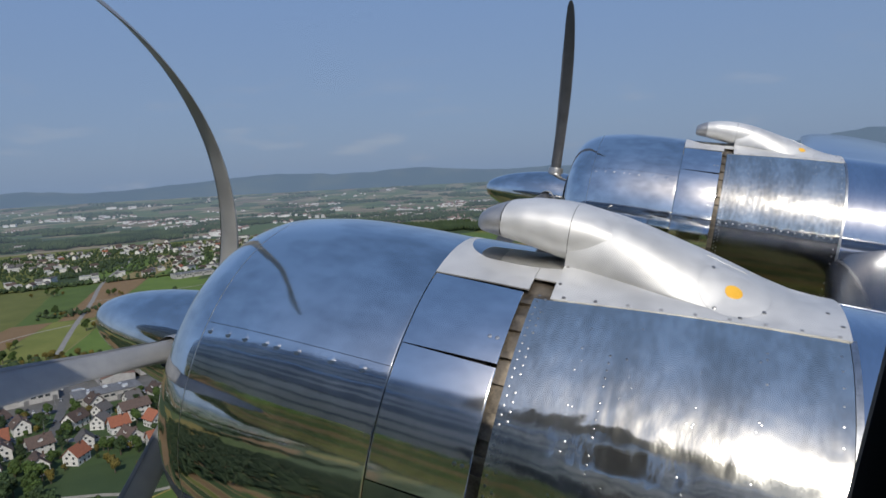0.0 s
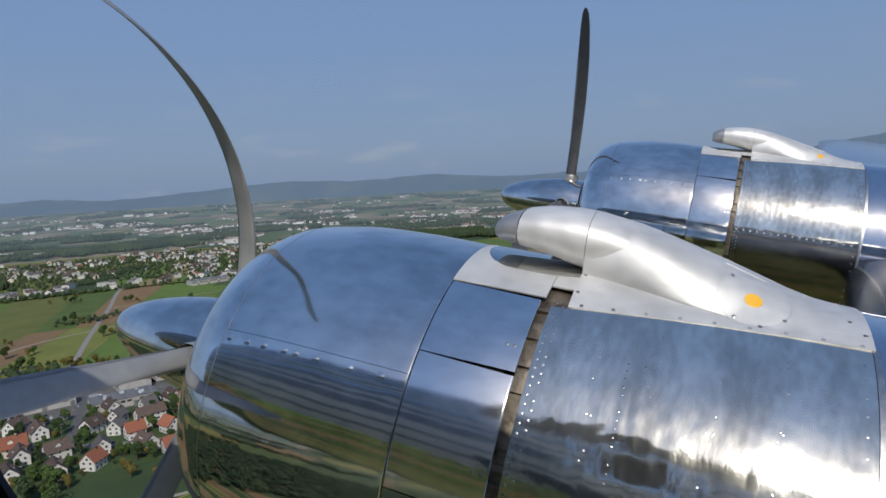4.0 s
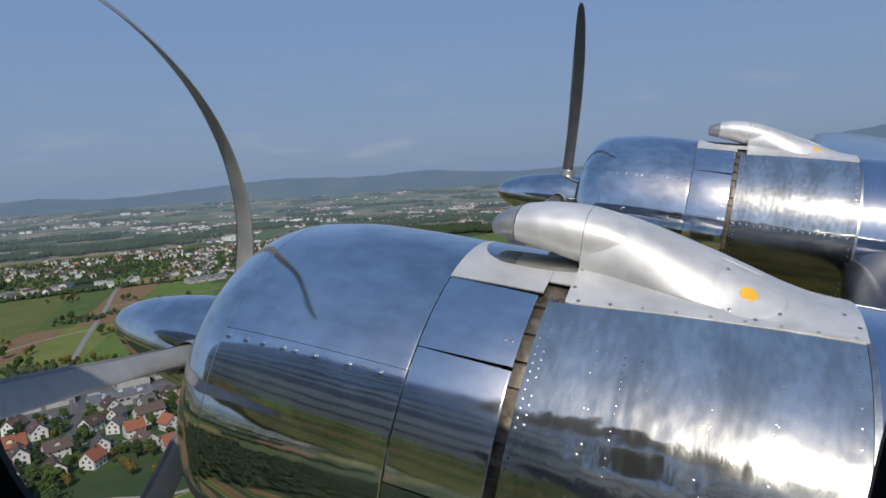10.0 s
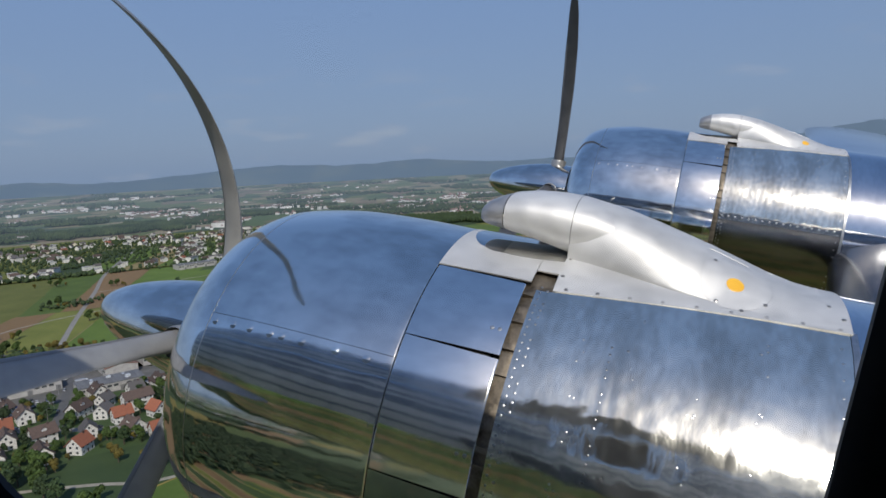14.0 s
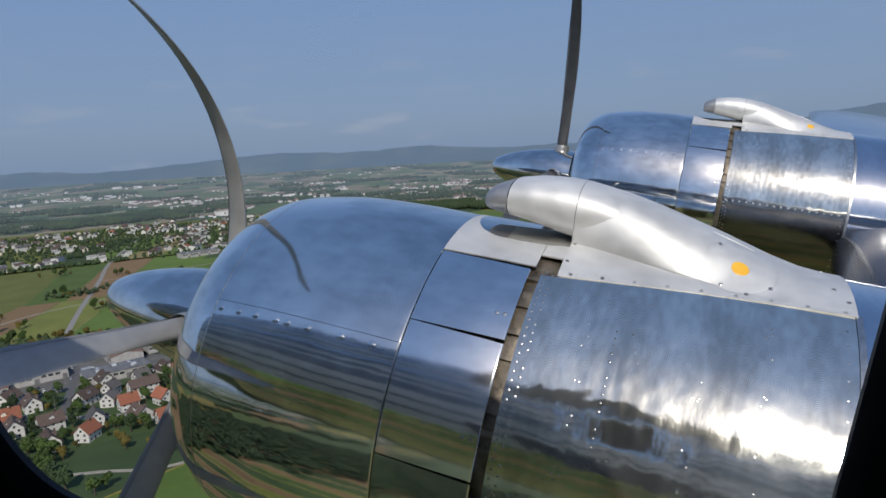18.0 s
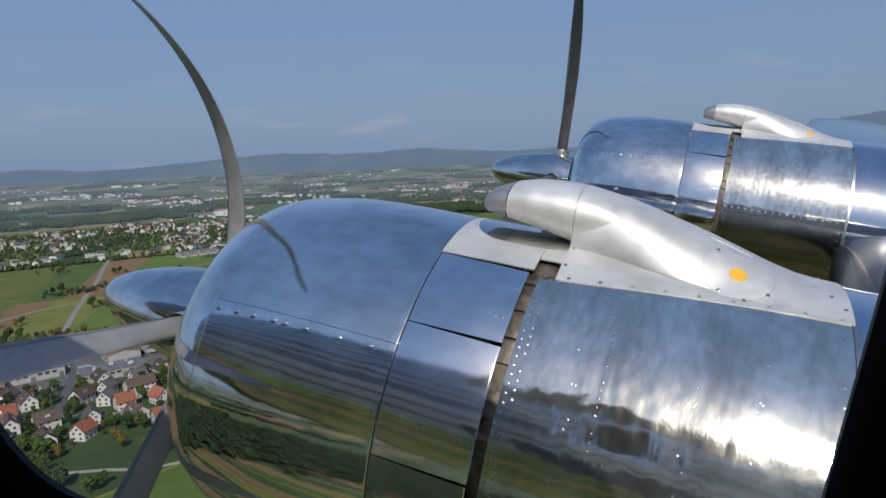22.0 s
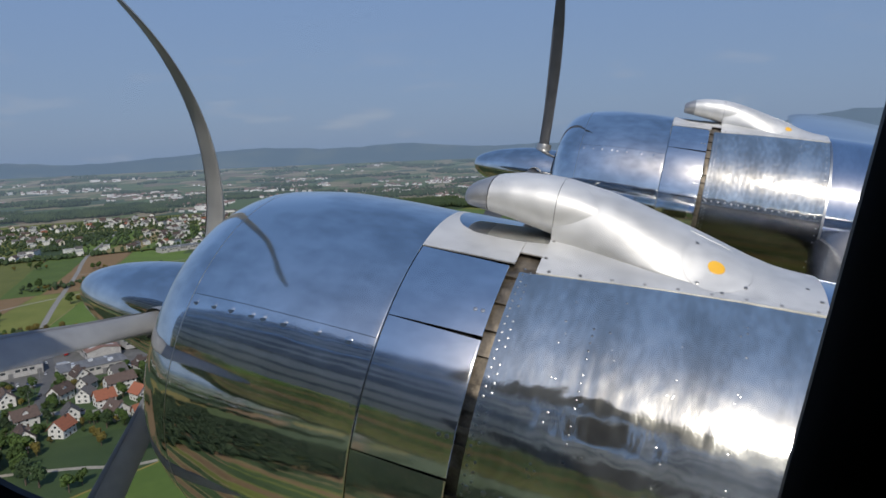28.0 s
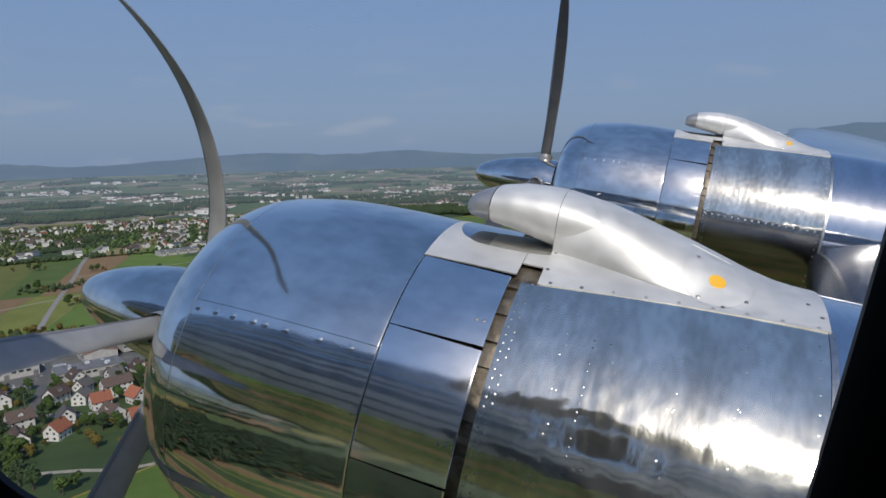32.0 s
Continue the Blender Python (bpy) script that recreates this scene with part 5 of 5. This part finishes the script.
def rise(x, y):
    """Height of the far plain."""
    return 0.4 + 62 * max(0.0, (math.hypot(x, y) - 3000) / 1400) ** 1.3


for k, (d0, d1, a0, a1, n, patchy) in enumerate(((1800, 2230, 26, 47, 6500, 0.22), (1850, 2450, 46, 80, 2600, 0.35), (2220, 2480, 26, 60, 2400, 0.55), (2550, 2800, 26, 84, 1200, 0.55), (2900, 3150, 24, 84, 800, 0.6), (3250, 3650, 24, 90, 1300, 0.65), (3800, 4300, 24, 110, 1500, 0.6))):
    g = random.Random(60 + k)
    far = woods("far_woods", [(x, y, g.uniform(3.2, 5.0) + k * 0.8, g.uniform(9, 16), rise(x, y)) for x, y in inside(d0, d1, a0, a1, n, 25 + k, 0.2, patchy)], 1, FAR_FOREST, "strips of woodland with haze painted on", "")
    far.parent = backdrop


def far_town(name, parent, zones, seed, mats):
    """Houses too far off to tell apart one by one."""
    g = random.Random(seed)
    wall_v, wall_f, roof_v, roof_f = [], [], [], []
    for n, d0, d1, a0, a1, big in zones:
        for _ in range(n):
            d, a = math.sqrt(g.uniform(d0 * d0, d1 * d1)), g.uniform(a0, a1)
            if noise.noise(Vector((d * 0.004, a * 0.25, seed))) < 0.05:
                continue
            p = spot(d, a)
            w, e, h = g.uniform(8, 14), g.uniform(7, 10), g.uniform(4.5, 7)
            if g.random() < big:
                w, e, h = g.uniform(20, 46), g.uniform(11, 22), g.uniform(7, 13)
            t = radians(g.choice((-24, 66)) + g.uniform(-25, 25))
            c, s, base = math.cos(t), math.sin(t), rise(p.x, p.y)
            put = lambda x, y, z: (p.x + c * x - s * y, p.y + s * x + c * y, z + base)
            k = len(wall_v)
            wall_v += [put(x, y, z) for z in (-0.8, h) for x, y in ((-w / 2, -e / 2), (w / 2, -e / 2), (w / 2, e / 2), (-w / 2, e / 2))]
            wall_f += [(k, k + 1, k + 5, k + 4), (k + 1, k + 2, k + 6, k + 5), (k + 2, k + 3, k + 7, k + 6), (k + 3, k, k + 4, k + 7)]
            rh = 0.4 if w > 19 else g.uniform(2.8, 4.4)
            k = len(roof_v)
            roof_v += [put(x, y, z) for x in (-w / 2 - 0.5, w / 2 + 0.5) for y, z in ((-e / 2 - 0.5, h - 0.3), (0, h + rh), (e / 2 + 0.5, h - 0.3))]
            roof_f += [(k, k + 3, k + 4, k + 1), (k + 1, k + 4, k + 5, k + 2), (k, k + 1, k + 2), (k + 3, k + 5, k + 4)]
    for nm, v, f, m in ((name + "_walls", wall_v, wall_f, mats[0]), (name + "_roofs", roof_v, roof_f, mats[1])):
        me = bpy.data.meshes.new(nm)
        me.from_pydata(v, [], f)
        me.materials.append(m)
        ob = new(nm, me)
        ob.parent = parent
        ob["kind"] = "stuff"


# out of view, added to give the cowl's reflection detail
town = thing("distant_town", Matrix.Identity(4), "unseen village of white houses under brown roofs, added for reflections in the cowl", "town", kind="stuff")
far_town("town", town, ((300, 1270, 1530, -60, 5, 0.1),), 3, (WALLS[0], ROOFS[1]))
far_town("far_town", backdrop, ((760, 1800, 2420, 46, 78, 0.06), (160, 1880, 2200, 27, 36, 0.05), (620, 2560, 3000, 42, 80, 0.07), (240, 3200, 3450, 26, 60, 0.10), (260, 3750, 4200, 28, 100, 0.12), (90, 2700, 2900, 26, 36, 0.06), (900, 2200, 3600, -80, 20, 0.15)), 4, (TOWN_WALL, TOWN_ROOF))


# ---- industrial halls ----
def build_hall(w, d, h, roof, m, label, gable=1.4, lights=3, units=0):
    hall = thing("warehouse", m, label, "warehouse", "industrial halls")
    bm = bmesh.new()
    v = box(bm, -w / 2, -d / 2, -0.3, w / 2, d / 2, h)
    a, b = bm.verts.new((-w / 2, 0, h + gable)), bm.verts.new((w / 2, 0, h + gable))
    bm.faces.new((v[4], v[7], a))
    bm.faces.new((v[5], b, v[6]))
    part("wall", bm, HALL_WALL, hall, smooth=False)
    bm = bmesh.new()
    prof = [(-d / 2 - 0.4, h - 0.05), (0, h + gable), (d / 2 + 0.4, h - 0.05), (d / 2 + 0.4, h + 0.25), (0, h + gable + 0.3), (-d / 2 - 0.4, h + 0.25)]
    vs = grid(bm, [[(x, y, z) for y, z in prof] for x in (-w / 2 - 0.4, w / 2 + 0.4)], close=True)
    bm.faces.new(vs[0])
    bm.faces.new(list(reversed(vs[1])))
    bmesh.ops.recalc_face_normals(bm, faces=bm.faces)
    r = part("roof", bm, roof, hall, smooth=False)
    for i in range(lights):
        x = -w / 2 + w * (i + 0.5) / lights
        for s in (-1, 1):
            bm = bmesh.new()
            rows = [[(xx, s * f * d / 2, h + gable * (1 - f) + 0.3 + z) for f in (0.25, 0.75)] for xx, z in ((x - 0.9, -0.1), (x - 0.8, 0.25), (x + 0.8, 0.25), (x + 0.9, -0.1))]
            grid(bm, rows)
            bmesh.ops.recalc_face_normals(bm, faces=bm.faces)
            part("skylight", bm, SKYLIGHT, r, smooth=False)
    for i in range(units):
        x, y = -w / 2 + w * (i + 0.8) / (units + 0.6), d * (0.12 if i % 2 else -0.2)
        bm = bmesh.new()
        box(bm, x - 1.4, y - 1.1, h + 0.2, x + 1.4, y + 1.1, h + gable + 1.5)
        part("roof_vent_unit", bm, SKYLIGHT, r, smooth=False)
    n = int(w / 4)
    for s in (-1, 1):
        for i in range(n):
            x = -w / 2 + w * (i + 0.5) / n
            bm = bmesh.new()
            if i % 4 == 2:
                box(bm, x - 1.5, s * d / 2 - 0.06, 0.0, x + 1.5, s * d / 2 + 0.06, min(3.4, h - 1))
                part("loading_door", bm, METAL_ROOF, hall, smooth=False)
            else:
                box(bm, x - 1.4, s * d / 2 - 0.06, h * 0.55, x + 1.4, s * d / 2 + 0.06, h * 0.8)
                part("window", bm, PANES, hall, smooth=False)
    return hall


for d, a, w, e, h, turn, roof, label, gable, units in (
        (545, 31.6, 62, 26, 7, -30, METAL_ROOF, "long white industrial hall with a grey sheet roof", 0.6, 4),
        (503, 30.2, 50, 22, 6, -30, RUST_ROOF, "low industrial hall with a red-brown sheet roof", 2.6, 0),
        (517, 34.4, 46, 20, 6.5, -30, METAL_ROOF, "grey-roofed industrial hall beside the car park", 0.6, 3),
        (575, 34.6, 44, 20, 8, -30, RED_ROOF, "hall with a bright red sheet roof", 1.4, 0),
        (490, 40.3, 40, 20, 6, -30, METAL_ROOF, "flat grey-roofed workshop beside the access road", 0.5, 3),
        (540, 40.8, 46, 22, 6.5, 60, RUST_ROOF, "workshop hall with a red-brown gabled roof", 2.4, 0),
        (545, 44.5, 36, 18, 6, -30, METAL_ROOF, "pale flat-roofed store beside the halls", 0.5, 2),
        (1080, 47.5, 60, 22, 7, -24, METAL_ROOF, "distant grey-roofed factory hall", 1.0, 0),
        (1420, 53.5, 70, 26, 8, -24, METAL_ROOF, "distant white factory hall", 1.0, 0),
        (1160, 33.0, 46, 18, 7, -24, METAL_ROOF, "distant white hall by the railway", 1.0, 0)):
    p = spot(d, a)
    build_hall(w, e, h, roof, Matrix.Translation(p) @ Matrix.Rotation(radians(turn), 4, "Z"), label, gable, 3 if units == 0 else 2, units)
Q = [spot(484, 27), spot(474, 37), spot(472, 46.5), spot(566, 46), spot(580, 37), spot(612, 27)]
flat("yard", [(p.x, p.y) for p in Q], 0.14, YARD, "pale concrete yard and car park round the halls", "yard")


# ---- cars ----
def build_car(paint, colour):
    car = thing("car", Matrix.Identity(4), "parked %s car on the concrete yard" % colour, "car", "parked cars")
    bm = bmesh.new()
    side = [(-2.15, 0.3), (-2.2, 0.62), (-2.0, 0.88), (-1.0, 0.95), (1.2, 0.98), (2.05, 0.84), (2.2, 0.55), (2.15, 0.3)]
    vs = grid(bm, [[(x, y * (0.9 if z > 0.8 else 1), z) for x, z in side] for y in (-0.86, 0.86)], close=True)
    bm.faces.new(vs[0])
    bm.faces.new(list(reversed(vs[1])))
    bmesh.ops.recalc_face_normals(bm, faces=bm.faces)
    part("body", bm, paint, car, smooth=False)
    bm = bmesh.new()
    cab = [(-1.75, 0.95), (-1.25, 1.40), (0.35, 1.42), (1.15, 0.97)]
    vs = grid(bm, [[(x, y * (0.82 if z > 1.2 else 1), z) for x, z in cab] for y in (-0.78, 0.78)], close=True)
    bm.faces.new(vs[0])
    bm.faces.new(list(reversed(vs[1])))
    bmesh.ops.recalc_face_normals(bm, faces=bm.faces)
    part("glasshouse", bm, PANES, car, smooth=False)
    bm = bmesh.new()
    box(bm, -1.22, -0.62, 1.41, 0.34, 0.62, 1.46)
    part("roof_panel", bm, paint, car, smooth=False)
    for x in (-1.35, 1.35):
        for y in (-0.8, 0.8):
            bm = bmesh.new()
            bmesh.ops.create_cone(bm, cap_ends=True, segments=10, radius1=0.32, radius2=0.32, depth=0.2, matrix=Matrix.Translation((x, y, 0.32)) @ Matrix.Rotation(radians(90), 4, "X"))
            part("wheel", bm, TYRE, car)
    return car


CARS = [build_car(m, c) for m, c in zip(CAR_PAINTS, ("white", "black", "silver", "red", "blue"))]
slots = []
for d, a, rows_of, count in ((484, 32.2, 2, 9), (480, 35.0, 3, 9), (486, 43.0, 2, 8), (548, 36.2, 2, 6)):
    for row in range(rows_of):
        for k in range(count):
            p = spot(d + row * 7.5, a) + Matrix.Rotation(radians(-30), 3, "Z") @ Vector((k * 2.9 - 12, 0, 0))
            if off_road(p, 4.5):
                slots.append((p.x, p.y, 60))
cr = random.Random(4)
done = set()
for x, y, t in slots:
    if cr.random() < 0.18:
        continue
    k = cr.choices(range(5), (34, 24, 24, 9, 9))[0]
    m = Matrix.Translation((x, y, 0.15)) @ Matrix.Rotation(radians(t + cr.uniform(-4, 4)), 4, "Z")
    if k in done:
        copy_thing(CARS[k], m)
    else:
        done.add(k)
        CARS[k].matrix_world = m
for road, steps, side, words in ((AVENUE, (14, 19, 24, 27, 31), 1.8, "car standing on the country road"), (STREET, (9, 12, 13, 17, 20, 21, 25), 2.0, "car parked on the village street"), (CROSS, (6, 12, 15), 1.6, "car standing on the access road")):
    for i in steps:
        p, q = road[i], (road[i + 1] - road[i]).normalized()
        p = p + Vector((-q.y, q.x, 0)) * side
        c = copy_thing(CARS[i % 5], Matrix.Translation((p.x, p.y, 0.24)) @ Matrix.Rotation(math.atan2(q.y, q.x), 4, "Z"))
        tagged(c, words, group="cars on the road")


# ---- lorries and lamp posts near the halls ----
def build_lorry(m, paint, label):
    lorry = thing("lorry", m, label, "lorry", "parked lorries")
    bm = bmesh.new()
    box(bm, -4.2, -1.25, 0.95, 2.2, 1.25, 3.7)
    part("load_box", bm, paint, lorry, smooth=False)
    bm = bmesh.new()
    side = [(2.4, 0.6), (2.4, 3.0), (3.9, 3.0), (4.3, 1.9), (4.35, 0.6)]
    vs = grid(bm, [[(x, y, z) for x, z in side] for y in (-1.2, 1.2)], close=True)
    bm.faces.new(vs[0])
    bm.faces.new(list(reversed(vs[1])))
    bmesh.ops.recalc_face_normals(bm, faces=bm.faces)
    part("cab", bm, CAR_PAINTS[0], lorry, smooth=False)
    bm = bmesh.new()
    box(bm, 3.98, -1.05, 1.95, 4.30, 1.05, 2.75)
    part("windscreen", bm, PANES, lorry, smooth=False)
    bm = bmesh.new()
    box(bm, -4.2, -0.5, 0.6, 2.4, 0.5, 0.95)
    part("chassis", bm, TYRE, lorry, smooth=False)
    for x in (-3.2, -1.9, 3.3):
        for y in (-1.0, 1.0):
            bm = bmesh.new()
            bmesh.ops.create_cone(bm, cap_ends=True, segments=12, radius1=0.5, radius2=0.5, depth=0.34, matrix=Matrix.Translation((x, y, 0.5)) @ Matrix.Rotation(radians(90), 4, "X"))
            part("wheel", bm, TYRE, lorry)
    return lorry


for d, a, t, paint, label in ((532, 35.9, 60, CAR_PAINTS[0], "white lorry parked beside a hall"), (545, 38.6, 62, CAR_PAINTS[3], "lorry with a red load box beside a hall"), (560, 32.8, -30, CAR_PAINTS[0], "white lorry parked beside a hall"), (512, 38.4, -28, CAR_PAINTS[2], "grey lorry on the concrete yard")):
    p = spot(d, a)
    build_lorry(Matrix.Translation((p.x, p.y, 0.15)) @ Matrix.Rotation(radians(t), 4, "Z"), paint, label)

POST_METAL = material("galvanised_post", (0.30, 0.31, 0.32), (0.42, 0.43, 0.44), 4.0, 0.5, 0.7)


def build_post(m):
    post = thing("street_lamp", m, "tall galvanised street lamp beside the road", "street lamp", "street lamps")
    bm = bmesh.new()
    grid(bm, [[(r * math.cos(k * math.pi / 4), r * math.sin(k * math.pi / 4), z) for k in range(8)] for r, z in ((0.11, -0.2), (0.09, 4), (0.06, 8.5))], close=True)
    part("pole", bm, POST_METAL, post)
    bm = bmesh.new()
    box(bm, 0, -0.05, 8.4, 1.5, 0.05, 8.5)
    part("arm", bm, POST_METAL, post, smooth=False)
    bm = bmesh.new()
    box(bm, 1.0, -0.15, 8.32, 1.8, 0.15, 8.42)
    part("lamp_head", bm, POST_METAL, post, smooth=False)
    return post


first = None
for i in range(3, len(CROSS) - 2, 4):
    p, q = CROSS[i], CROSS[i + 1] - CROSS[i]
    s = Vector((-q.y, q.x, 0)).normalized() * 4.4
    m = Matrix.Translation((p.x + s.x, p.y + s.y, 0)) @ Matrix.Rotation(math.atan2(-s.y, -s.x), 4, "Z")
    if first is None:
        first = build_post(m)
    else:
        copy_thing(first, m)
